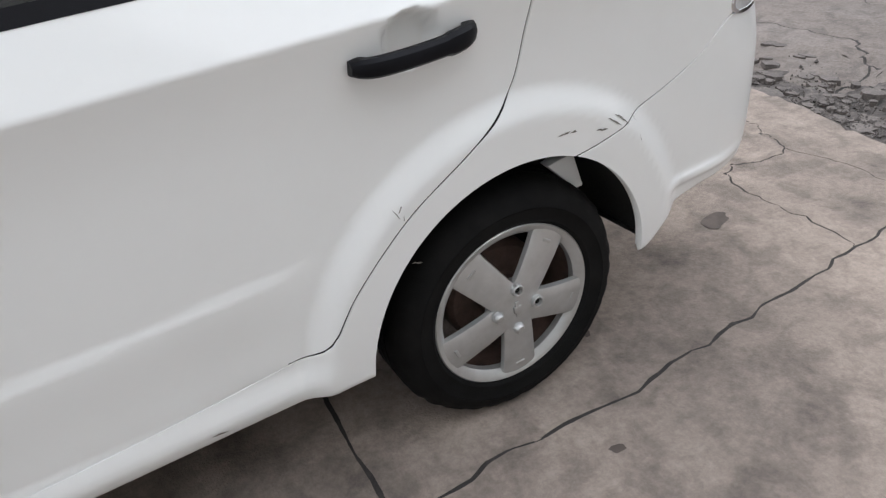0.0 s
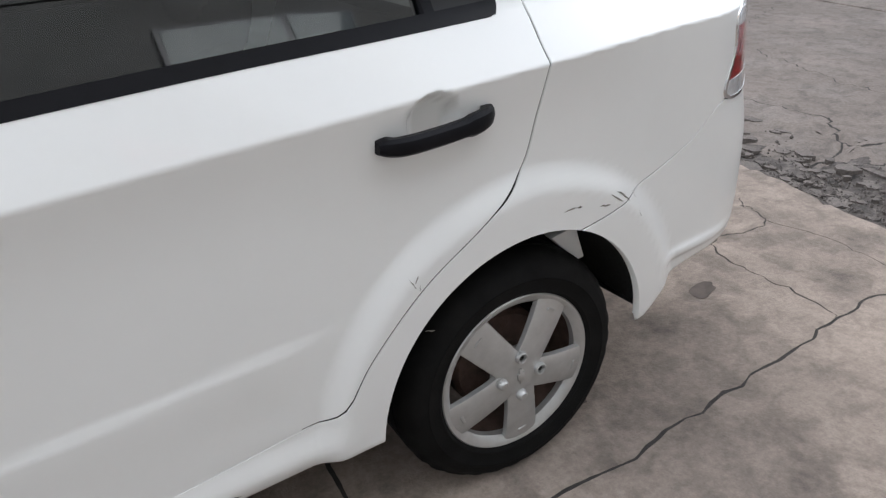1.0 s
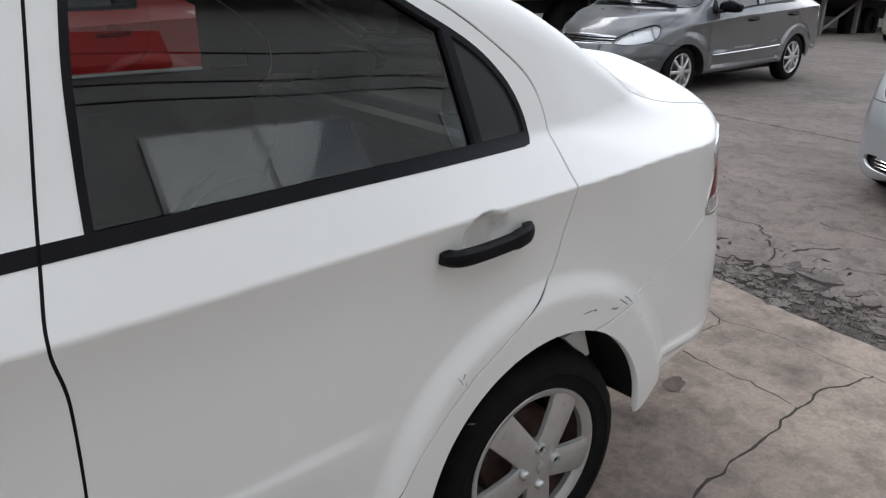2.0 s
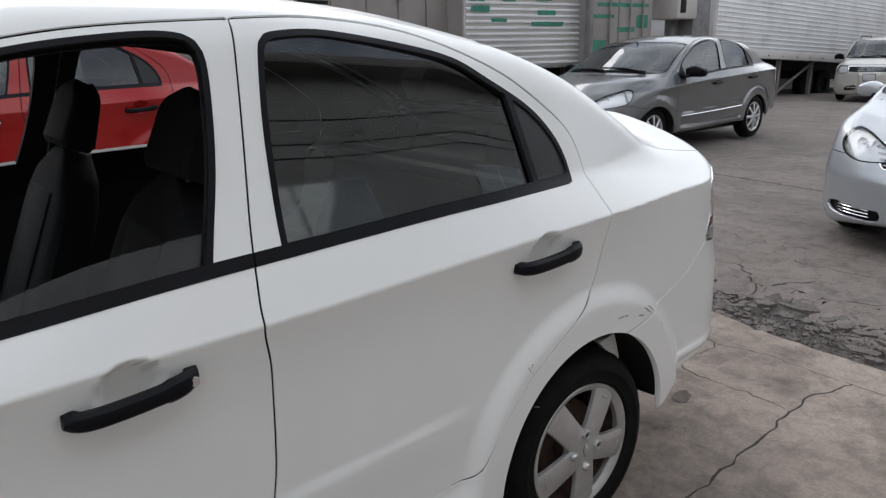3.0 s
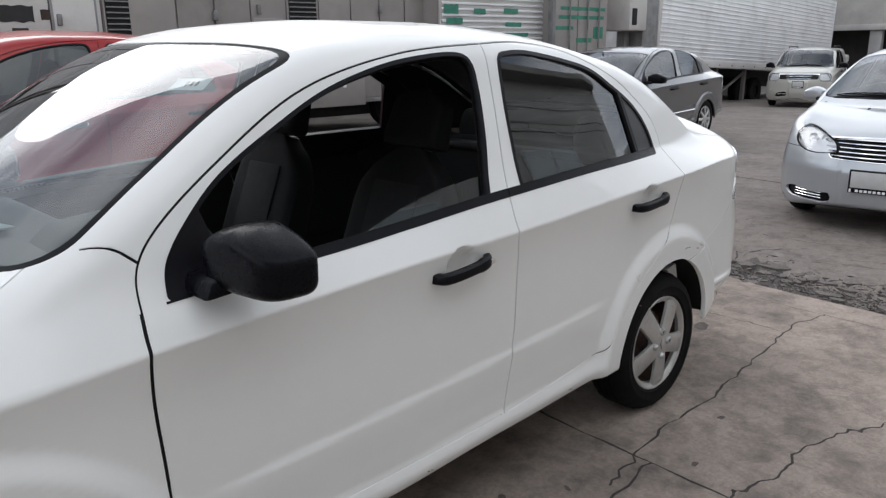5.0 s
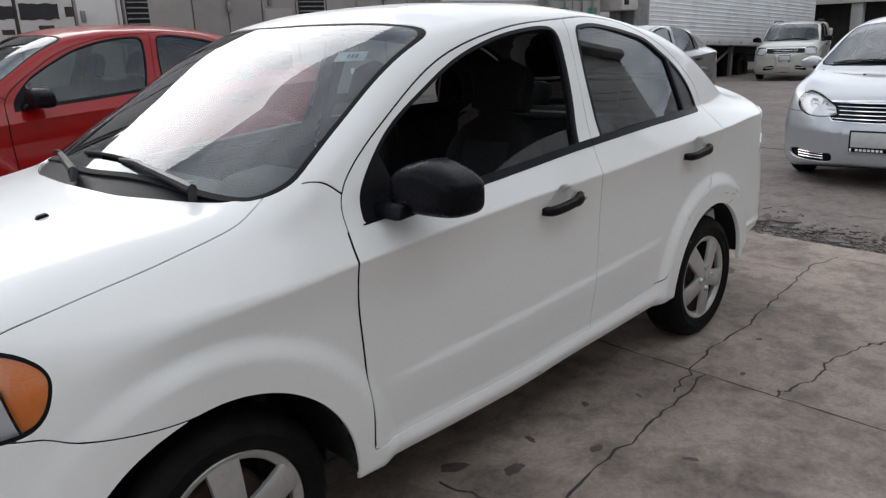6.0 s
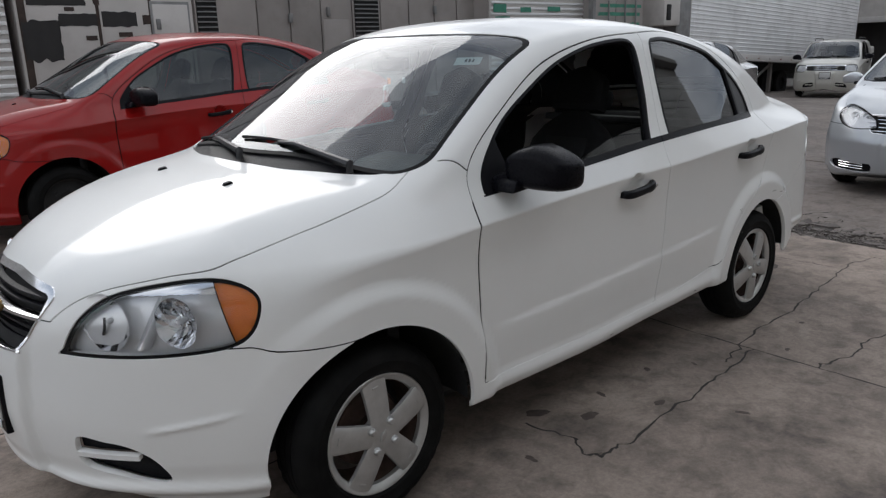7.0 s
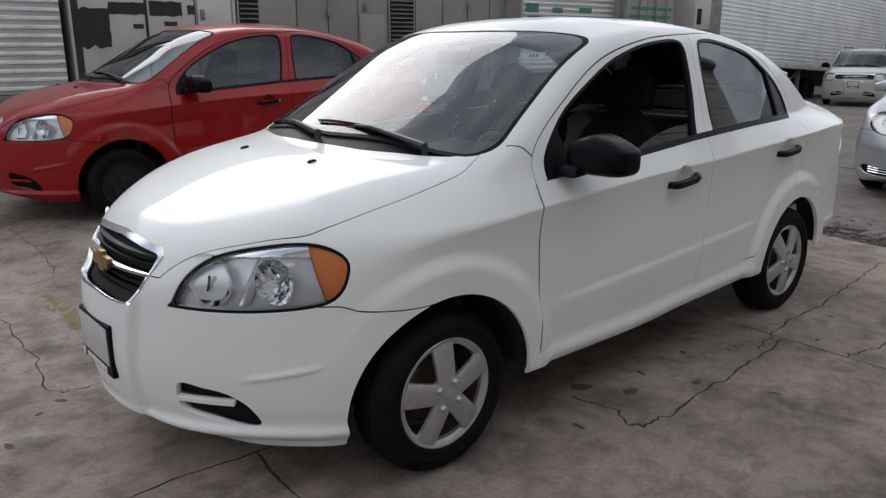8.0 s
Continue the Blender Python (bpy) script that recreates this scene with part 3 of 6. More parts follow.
def covered_wheel(car, name, x, y, z, turn, side, r=0.290, w=0.185, cover=True, spokes=5, metal=None):
    """A wheel on its axle: tyre, dark steel rim, drum and a five-spoke cover with four nuts. side: +1 faces +y."""
    hub = part(name, tyre_mesh(r, w, r - .096), TYRE, car, "")
    hub.matrix_basis = Matrix.Translation((x, y, z)) @ Matrix.Diagonal((1, side, 1, 1)) @ Matrix.Rotation(turn, 4, "Y")
    R = r - .096
    part("rim", lathe([(R + .004, w * .42), (R - .006, w * .38), (R - .020, w * .18), (R - .028, -w * .3), (R - .005, -w * .45)], 48), ALLOY if metal else RUST if cover else DARK, hub, "dark steel rim")
    part("drum", lathe([(.001, w * .12), (.05, w * .13), (.055, w * .10), (.115, w * .09), (.125, w * .02), (.125, -w * .3)], 40), RUST, hub, "rusty brown brake drum")
    mat = metal or COVER
    if cover:
        bm = bmesh.new()
        y0 = w * .44
        add_lathe(bm, [(R + .006, y0 - .016), (R + .007, y0 - .004), (R + .001, y0 + .002), (R - .010, y0), (R - .022, y0 - .012), (R - .024, y0 - .026)], 64)
        cov = part("wheel_cover", bm, mat, hub, "silver-painted plastic wheel cover, scuffed")
        for k in range(spokes):
            a = 2 * math.pi * k / spokes
            bm = bmesh.new()
            spoke(bm, a, .040, R - .003, .038 if spokes == 5 else .016, .047 if spokes == 5 else .022, y0 + .012, y0 - .002)
            if spokes == 5:
                add_box(bm, (R - .036, y0 - .004, -.012), (R - .028, y0 + .006, .012), .002, Matrix.Rotation(-a, 4, "Y"))
            part("spoke", bm, mat, hub)
        bm = bmesh.new()
        add_lathe(bm, [(.0005, y0 + .012), (.030, y0 + .013), (.055, y0 + .012), (.066, y0 + .006), (.068, y0 - .012)], 40)
        part("cover_centre", bm, mat, hub)
        badge = bmesh.new()
        add_box(badge, (-.020, y0 + .0125, -.005), (.020, y0 + .0165, .005), .0015)
        add_box(badge, (-.009, y0 + .0125, -.010), (.009, y0 + .0170, .010), .0015)
        part("badge", badge, mat, hub)
        if spokes == 5:
            for k in range(4):
                a = math.pi / 2 * k + .05
                m = Matrix.Translation((.051 * math.cos(a), 0, .051 * math.sin(a)))
                if x < .1 and k in (2, 3):
                    nut = part("nut", lathe([(.007, y0 + .010), (.010, y0 + .021), (.0125, y0 + .022), (.0145, y0 + .020), (.0155, y0 + .010)], 14, m), COVER, hub, "wheel nut without its cap")
                    part("stud", lathe([(.0005, y0 + .017), (.0065, y0 + .016), (.007, y0 + .008)], 10, m), DARK, nut)
                else:
                    part("nut", lathe([(.0005, y0 + .027), (.008, y0 + .026), (.0125, y0 + .021), (.0140, y0 + .012), (.0175, y0 + .0125), (.018, y0 + .008)], 14, m), COVER, hub)
    else:
        bm = bmesh.new()
        y0 = w * .30
        add_lathe(bm, [(.0005, y0), (.045, y0 + .01), (.06, y0 - .01), (.10, y0 + .004), (.14, y0 - .012), (R - .006, y0 - .02)], 40)
        for k in range(8):
            a = math.pi / 4 * k
            add_lathe(bm, [(.0005, y0 + .006), (.016, y0 + .004), (.018, y0 - .01)], 10, Matrix.Translation((.115 * math.cos(a), 0, .115 * math.sin(a))))
        part("steel_disc", bm, DARK, hub, "black steel wheel disc without a cover")
    return hub


# ---- saloon with cut panels ----
def joined(*runs):
    """An outline from smooth runs that meet in corners."""
    return np.concatenate([rounded(r, 8, closed=False) for r in runs])


XZ = lambda v: v[:, [0, 2]]
XY = lambda v: v[:, [0, 1]]
YZ = lambda v: v[:, [1, 2]]
FRONT_S = lambda v: np.stack((.75 * v[:, 1] - .66 * v[:, 0], v[:, 2]), 1)
REAR_S = lambda v: np.stack((-.75 * v[:, 1] - .66 * v[:, 0], v[:, 2]), 1)

B_GAP = [(1.012, .36), (1.000, .44), (.982, .56), (.970, .66), (.968, .84), (.982, .94), (.966, 1.045), (.920, 1.31), (.892, 1.476)]
DOOR_FRONT = joined(B_GAP, [(.892, 1.476), (1.232, 1.452), (1.566, 1.374), (1.837, 1.228), (2.040, 1.075), (2.080, .94), (2.085, .80), (2.072, .56), (2.075, .343)], [(2.075, .343), (1.5, .347), (1.012, .36)])
DOOR_REAR = joined([(1.012, .36), (.72, .375), (.52, .392), (.455, .398), (.42, .425), (.367, .503), (.251, .615), (.114, .703), (.012, .783), (-.024, .905), (-.042, .998), (-.066, 1.079), (-.045, 1.17), (.03, 1.245), (.20, 1.352), (.45, 1.445), (.69, 1.479), (.892, 1.476)], B_GAP[::-1])
WINDOW_FRONT = joined([(2.022, .966), (2.002, 1.044), (1.930, 1.128), (1.837, 1.205), (1.692, 1.285), (1.509, 1.369), (1.304, 1.425), (1.12, 1.449), (1.010, 1.450), (.970, 1.425), (.968, 1.36), (.997, 1.205), (1.046, 1.040)], [(1.046, 1.040), (1.42, 1.005), (1.715, .986), (2.022, .966)])
WINDOW_REAR = joined([(.908, 1.040), (.888, 1.254), (.860, 1.40), (.842, 1.440), (.800, 1.452), (.69, 1.453), (.50, 1.424), (.354, 1.390), (.25, 1.338), (.12, 1.265), (.045, 1.195), (.010, 1.13), (.002, 1.075), (.02, 1.058)], [(.02, 1.058), (.489, 1.053), (.908, 1.040)])
BELT = curve((-.05, 1.062), (.02, 1.060), (.489, 1.053), (1.0, 1.034), (1.42, 1.005), (1.715, .986), (2.06, .962))
HEADLAMP = rounded([(-1.838, .648), (-1.842, .662), (-1.785, .750), (-1.690, .812), (-1.53, .845), (-1.405, .851), (-1.32, .825), (-1.287, .780), (-1.31, .702), (-1.383, .664), (-1.589, .645)])
TAIL_LAMP = rounded([(-.178, .795), (-.160, .90), (-.146, .990), (.06, 1.005), (.27, .975), (.25, .86), (.05, .80)])
GRILLE = joined([(-.25, .825), (0, .825), (.275, .812)], [(.275, .812), (.302, .795), (.300, .770), (.264, .690), (.240, .640)], [(.240, .640), (.15, .636), (0, .64), (-.25, .64)], [(-.25, .64), (-.25, .825)])
FOG = rounded([(-1.845, .395), (-1.75, .388), (-1.677, .373), (-1.607, .328), (-1.578, .262), (-1.66, .262), (-1.728, .272), (-1.84, .300)], 6)
HOOD_SIDE = curve((2.2, .715), (2.27, .728), (2.337, .736), (2.511, .728), (2.65, .714), (2.865, .664), (3.0, .56), (3.17, .385), (3.3, .25))
COWL = curve((-.1, 2.468), (0, 2.468), (.254, 2.452), (.499, 2.385), (.64, 2.318), (.69, 2.27), (.80, 2.12))
SCREEN_BASE = curve((-.1, 2.415), (0, 2.415), (.304, 2.38), (.559, 2.335), (.68, 2.290), (.735, 2.25), (.80, 2.17))
SCREEN_TOP = curve((-.1, 1.678), (0, 1.678), (.2, 1.665), (.32, 1.643), (.45, 1.602), (.56, 1.560), (.63, 1.52), (.75, 1.4))
SCREEN_SIDE = curve((1.3, .615), (1.561, .642), (1.8, .676), (2.0, .714), (2.2, .758), (2.35, .785), (2.5, .80))
REAR_GLASS_TOP = curve((-.1, .06), (0, .06), (.4, .10), (.6, .2))
REAR_GLASS_BASE = curve((-.1, -.50), (0, -.50), (.4, -.46), (.6, -.38), (.7, -.3))
REAR_GLASS_SIDE = curve((-.6, .60), (-.3, .60), (.05, .565), (.3, .55))
FRONT_SPLIT = curve((2.3, .66), (2.605, .631), (2.79, .642), (2.851, .662), (3.3, .672))
REAR_SPLIT = curve((-.70, .80), (-.609, .795), (-.497, .723), (-.338, .663), (-.18, .622), (0, .60))


def screen_field(v):
    y = np.abs(v[:, 1])
    return smax(smax(v[:, 0] - SCREEN_BASE(y), SCREEN_TOP(y) - v[:, 0], .02), y - SCREEN_SIDE(v[:, 0]), .10)


def rear_glass_field(v):
    y = np.abs(v[:, 1])
    return np.maximum.reduce([v[:, 0] - REAR_GLASS_TOP(y), REAR_GLASS_BASE(y) - v[:, 0], y - REAR_GLASS_SIDE(v[:, 0])])


def hood_field(v):
    y = np.abs(v[:, 1])
    return np.maximum.reduce([v[:, 0] - 3.4, COWL(y) - v[:, 0], y - HOOD_SIDE(v[:, 0]), .732 - v[:, 2]])


def cowl_field(v):
    y = np.abs(v[:, 1])
    return np.maximum.reduce([v[:, 0] - COWL(y), SCREEN_BASE(y) - v[:, 0], y - SCREEN_SIDE(v[:, 0]) - .012])


def trunk_field(v):
    y = np.abs(v[:, 1])
    return np.maximum.reduce([v[:, 0] - REAR_GLASS_BASE(y) + .03, y - .60, .80 - v[:, 2]])


def pillar_seam(v):
    return (v[:, 0] - 2.147) * .35 + (v[:, 1] - .764) * .937


def arch_field(cx, r, hz):
    return lambda v: np.hypot(v[:, 0] - cx, v[:, 2] - hz) - r


def saloon_skin(shape, dx=0.016, rows=190, fan=64, lamps=None):
    """The compact saloon's skin, cut along all its gaps, with a name for each face."""
    sh = shape.sheet(dx, rows, fan)
    head_out, grille_out, fog_out = lamps or (HEADLAMP, GRILLE, FOG)
    side = lambda v: v[:, 1] > .45
    upside = lambda v: (v[:, 1] > .45) & (v[:, 2] > .9)
    f1, f2 = (lambda v: inside_dist(DOOR_FRONT, XZ(v))), (lambda v: inside_dist(DOOR_REAR, XZ(v)))
    w1, w2 = (lambda v: inside_dist(WINDOW_FRONT, XZ(v))), (lambda v: inside_dist(WINDOW_REAR, XZ(v)))
    belt = lambda v: v[:, 2] - BELT(v[:, 0])
    lamp = lambda v: inside_dist(head_out, FRONT_S(v))
    tail = lambda v: inside_dist(TAIL_LAMP, REAR_S(v))
    grille = lambda v: inside_dist(grille_out, YZ(v))
    fog = lambda v: inside_dist(fog_out, FRONT_S(v))
    a1, a2 = arch_field(shape.base, shape.arch, shape.hub), arch_field(0, shape.arch, shape.hub)
    fsplit, rsplit = (lambda v: v[:, 2] - FRONT_SPLIT(v[:, 0])), (lambda v: v[:, 2] - REAR_SPLIT(v[:, 0]))
    nose = lambda v: (v[:, 0] > 2.55) & (v[:, 2] < .95) & (v[:, 1] > .2)
    stern = lambda v: (v[:, 0] < -.4) & (v[:, 2] < 1.08)
    g = .0027
    for f, reg, levels in ((f1, side, (-g, g)), (f1, lambda v: side(v) & (v[:, 0] > 1.9), (.006,)), (f2, side, (-g, g)), (w1, upside, (0, -.011)), (w2, upside, (0, -.013)), (belt, lambda v: upside(v) & (v[:, 0] < 2.12) & (v[:, 0] > -.15), (0, .024)),
                           (a1, side, (0, .012)), (a2, side, (0, .012)), (lamp, nose, (.003, -.006)), (tail, stern, (.002, -.006)), (lambda v: v[:, 2] - .905, lambda v: stern(v) & (v[:, 1] > .3), (.05, -.07)),
                           (grille, lambda v: (v[:, 0] > 3.0) & (v[:, 1] < .55), (0,)), (lambda v: grille(v) + .0055 + .013 * step(.74, .80, v[:, 2]), lambda v: (v[:, 0] > 3.0) & (v[:, 1] < .55), (0,)), (fog, nose, (0,)),
                           (fsplit, lambda v: (v[:, 0] > 2.35) & (v[:, 1] > .3) & (v[:, 2] < .9), (-g, g)), (rsplit, lambda v: (v[:, 0] < .0) & (v[:, 2] < .9), (-g, g)),
                           (screen_field, lambda v: v[:, 2] > .98, (0, -.016)), (cowl_field, lambda v: v[:, 2] > .98, (0,)), (rear_glass_field, lambda v: v[:, 2] > 1.0, (0, -.03)),
                           (hood_field, lambda v: (v[:, 2] > .68) & (v[:, 0] > 2.1), (-.0017, .0017)), (trunk_field, lambda v: v[:, 0] < -.3, (-g, g)),
                           (lambda v: v[:, 0] - .155 - (1.07 - v[:, 2]) * -.14, lambda v: upside(v) & (v[:, 0] < .4), (-.011, .011)),
                           (lambda v: v[:, 0] - 1.875 - (v[:, 2] - 1.0) * .25, lambda v: upside(v) & (v[:, 0] > 1.6) & (v[:, 0] < 2.1), (0,)),
                           (lambda v: FRONT_S(v)[:, 0] + 1.362 + (v[:, 2] - .7) * .34, nose, (0,)),
                           (pillar_seam, lambda v: (np.abs(v[:, 0] - 2.095) < .08) & (v[:, 1] > .74) & (v[:, 2] > 1.0) & (v[:, 2] < 1.12), (-.0016, .0016)),
                           (lambda v: np.abs(v[:, 2] - .338) - .008, lambda v: (v[:, 0] > 2.9) & (v[:, 2] < .42), (0,))):
        for lv in levels:
            sh.cut(f, lv, reg)
    c = sh.centres()
    name = np.full(len(c), "body_shell", dtype="<U24")
    sd, ud = c[:, 1] > .45, (c[:, 1] > .45) & (c[:, 2] > .9)
    F1, F2, W1, W2, BL = f1(c), f2(c), w1(c), w2(c), belt(c)
    name[c[:, 2] < .30] = "body_shell"
    fs, rs = fsplit(c), rsplit(c)
    name[(fs < 0) & (c[:, 0] > 2.42)] = "front_bumper"
    name[(rs < 0) & (c[:, 0] < -.05)] = "rear_bumper"
    name[(np.abs(fs) < g) & (c[:, 0] > 2.5) & (c[:, 1] > .3) & (FRONT_S(c)[:, 0] > -1.6)] = "seam"
    name[(np.abs(rs) < g) & (c[:, 0] < -.1)] = "seam"
    hf = hood_field(c)
    up = (c[:, 2] > .70) & (c[:, 0] > 2.15)
    name[up & (hf < -.0016)] = "hood"
    name[up & (np.abs(hf) < .0017)] = "seam"
    tf = trunk_field(c)
    name[(tf < 0) & (c[:, 0] < -.3)] = "trunk_lid"
    name[(np.abs(tf) < g) & (c[:, 0] < -.3)] = "seam"
    high = c[:, 2] > 1.0
    name[(np.abs(pillar_seam(c)) < .0016) & (np.abs(c[:, 0] - 2.095) < .056) & (c[:, 1] > .74) & high & (c[:, 2] < 1.12)] = "seam"
    name[high & (cowl_field(c) < 0)] = "cowl"
    sf = screen_field(c)
    name[high & (sf < 0)] = "screen_border"
    name[high & (sf < -.016)] = "windscreen"
    rg = rear_glass_field(c)
    name[high & (rg < 0)] = "rear_border"
    name[high & (rg < -.03)] = "rear_window"
    for F, W, d in ((F1, W1, "front"), (F2, W2, "rear")):
        name[sd & (F < -g)] = d + "_door"
        name[sd & (np.abs(F) < g)] = "seam"
        if d == "front":
            name[sd & (F > 0) & (F < .006) & (c[:, 0] > 1.95) & (c[:, 2] < .96)] = "seam"
        inn = sd & (F < -g)
        name[inn & (BL > 0) & (BL < .024) & (c[:, 0] < 2.02) & (c[:, 0] > .01)] = d + "_trim"
        name[inn & ud & (W < 0)] = d + "_trim"
        name[inn & ud & (W < (-.011 if d == "front" else -.013)) & (BL > .024)] = d + "_glass"
    name[(name == "seam") & sd & (c[:, 2] < .41) & (c[:, 0] > .52) & (c[:, 0] < 2.05) & (np.abs(c[:, 0] - 1.012) > .006)] = np.where(c[(name == "seam") & sd & (c[:, 2] < .41) & (c[:, 0] > .52) & (c[:, 0] < 2.05) & (np.abs(c[:, 0] - 1.012) > .006), 0] > 1.012, "front_sill_gap", "rear_sill_gap")
    bar = np.abs(c[:, 0] - .155 - (1.07 - c[:, 2]) * -.14) < .011
    name[(name == "rear_glass") & bar] = "rear_trim"
    name[(name == "rear_glass") & (c[:, 0] < .155 + (1.07 - c[:, 2]) * -.14)] = "quarter_glass"
    name[((name == "front_glass") | (name == "front_trim")) & (c[:, 0] > 1.875 + (c[:, 2] - 1.0) * .25) & (c[:, 2] < 1.2)] = "mirror_sail"
    gr = grille(c)
    fr = (c[:, 0] > 3.0) & (c[:, 1] < .55)
    name[fr & (gr < 0)] = "grille_frame"
    name[fr & (gr < -.0055 - .013 * step(.74, .80, c[:, 2]))] = "grille"
    lp = lamp(c)
    ns = (c[:, 0] > 2.55) & (c[:, 2] < .95) & (c[:, 1] > .2)
    name[ns & (lp < .003)] = "lamp_seal"
    name[ns & (lp < -.006)] = "headlamp"
    name[(name == "headlamp") & (FRONT_S(c)[:, 0] > -1.362 - (c[:, 2] - .7) * .34)] = "indicator"
    fg = fog(c)
    name[ns & (fg < 0)] = "fog_slot"
    name[ns & (fg < 0) & (np.abs(c[:, 2] - .338) < .008) & (FRONT_S(c)[:, 0] < -1.655)] = "front_bumper"
    tl = tail(c)
    st = (c[:, 0] < -.4) & (c[:, 2] < 1.08)
    name[st & (tl < .002)] = "lamp_seal"
    name[st & (tl < -.006)] = "tail_lamp"
    under = (c[:, 2] < shape.floor(c[:, 0]) + .022) & (c[:, 1] < shape.width(c[:, 0], c[:, 2]) - .020) & (c[:, 0] > -.55) & (c[:, 0] < 2.5)
    name[under & np.isin(name, ["body_shell", "rear_bumper"])] = "none"
    r1, r2 = a1(c), a2(c)
    name[sd & (r1 < .012) & (name == "body_shell")] = "body_shell"
    name[sd & ((r1 < 0) | (r2 < 0))] = "none"
    return sh, name


def saloon(name, label, m, paint, skin, shape, front_turn=0.0, rear_turn=0.0, covers=True, open_glass=True, group="cars in the yard", spokes=5, metal=None, size=(1, 1, 1), wheel=1.0, front=None, mirrors=None):
    """The compact saloon as one thing with all its parts."""
    sh, tag = skin
    car = thing(name, label, "car", m, group)
    car.scale = size
    P = lambda nm, tags, mat, **k: panel(nm, sh, np.isin(tag, tags), mat, car, **k)
    both = (1, -1)
    P("body_shell", ["body_shell"], paint, fold=.018, sides=both)
    P("hood", ["hood"], paint, fold=.016, sides=both, label="painted bonnet with two black washer nozzles")
    P("trunk_lid", ["trunk_lid"], paint, fold=.016, sides=both)
    P("front_bumper", ["front_bumper"], paint, fold=.02, sides=both)
    P("rear_bumper", ["rear_bumper"], paint, fold=.02, sides=both)
    P("panel_gap", ["seam"], RUBBER, offset=-.004, sides=both, label="dark shut lines between the panels")
    P("windscreen", ["windscreen"], CLEAR, offset=-.003, sides=both).visible_shadow = False
    P("windscreen_border", ["screen_border"], RUBBER, offset=-.003, fold=.01, sides=both)
    P("cowl", ["cowl"], TRIM, offset=-.012, sides=both, label="black plastic cowl below the windscreen")
    P("rear_window", ["rear_window"], TINTED, offset=-.003, sides=both).visible_shadow = False
    P("rear_window_border", ["rear_border"], RUBBER, offset=-.003, sides=both)
    for s in both:
        for d in ("front", "rear"):
            door = P(d + "_door", [d + "_door"], paint, fold=.018, sides=(s,))
            panel("window_trim", sh, np.isin(tag, [d + "_trim"]), TRIM, door, offset=.001, fold=.02, sides=(s,), label="matt black window trim")
            panel("door_card", sh, np.isin(tag, [d + "_door"]) & (sh.centres()[:, 2] < 1.04), CABIN, door, offset=-.055, sides=(s,), label="dark inner door panel")
            panel("inner_frame", sh, np.isin(tag, [d + "_door", d + "_trim"]) & (sh.centres()[:, 2] > 1.0), CABIN, door, offset=-.028, sides=(s,))
            if d == "rear":
                if s > 0 or not open_glass:
                    panel("glass", pane_of(sh, shape, tag == "rear_glass"), tag == "rear_glass", TINTED, door, offset=-.010, sides=(s,), label="dark tinted side window").visible_shadow = False
                panel("quarter_panel", sh, tag == "quarter_glass", QUARTER, door, offset=-.004, sides=(s,), label="dull black quarter panel")
            elif open_glass:
                # wound down: the same pane, slid into the door so that only its rounded top stands above the belt
                if s > 0:
                    pane = panel("glass", pane_of(sh, shape, tag == "front_glass"), tag == "front_glass", CLEAR, door, offset=-.014, sides=(s,), label="side window, wound most of the way down")
                    slide_pane(pane)
            else:
                panel("glass", pane_of(sh, shape, tag == "front_glass"), tag == "front_glass", TINTED, door, offset=-.010, sides=(s,)).visible_shadow = False
            panel("sill_gap", sh, tag == d + "_sill_gap", paint, door, offset=-.003, sides=(s,))
            add_handle(door, shape, d, s)
        sail = P("mirror_sail", ["mirror_sail"], TRIM, offset=.002, fold=.02, sides=(s,), label="black plastic mirror mount")
        add_mirror(car, s, mirrors or TRIM)
        lampseal = panel("lamp_seal", sh, (tag == "lamp_seal") & (sh.centres()[:, 0] > 1), RUBBER, car, offset=-.006, fold=.01, sides=(s,))
        add_headlamp(car, sh, tag, s, front is None)
        tl = panel("tail_lamp", sh, (tag == "tail_lamp") & (np.abs(sh.centres()[:, 2] - .895) < .06), RED_LENS, car, offset=.002, fold=.02, sides=(s,), label="red and clear tail lamp")
        panel("reversing_lens", sh, (tag == "tail_lamp") & (np.abs(sh.centres()[:, 2] - .895) >= .06), CLEAR_WHITE, tl, offset=.003, fold=.02, sides=(s,), label="clear upper and lower lens")
        panel("chrome_rim", sh, (tag == "lamp_seal") & (sh.centres()[:, 0] < 1), CHROME, tl, offset=.004, fold=.012, sides=(s,), label="thin chrome rim")
        P("fog_slot", ["fog_slot"], TRIM, offset=-.028, sides=(s,), label="black slot in the bumper")
        for cx, turn, nm in ((shape.base, front_turn, "front_wheel"), (0.0, rear_turn, "rear_wheel")):
            tyre = covered_wheel(car, nm, cx, s * (.742 if cx else .725), shape.hub - .003, turn, s, cover=covers, spokes=spokes, metal=metal)
            if wheel != 1.0 or size != (1, 1, 1):
                tyre.matrix_basis = Matrix.Translation((cx, s * .722, .287 * wheel / size[2])) @ Matrix.Diagonal((wheel / size[0], 1, wheel / size[2], 1)) @ Matrix.Diagonal((1, s, 1, 1)) @ Matrix.Rotation(turn, 4, "Y")
            bm = lathe([(shape.arch + .002, .845), (shape.arch + .012, .78), (shape.arch + .012, .50), (.02, .46)], 48)
            for v in [v for v in bm.verts if v.co.z < (-.03 if cx else -.008)]:
                bm.verts.remove(v)
            outer = [v for v in bm.verts if v.co.y > .6]
            rim_y = side_points(shape, [(cx + v.co.x * 1.03, shape.hub + v.co.z * 1.03) for v in outer])
            for v, y in zip(outer, rim_y):
                v.co.y = min(v.co.y, y - .012)
            liner = part("wheel_liner", bm, DARK, car)
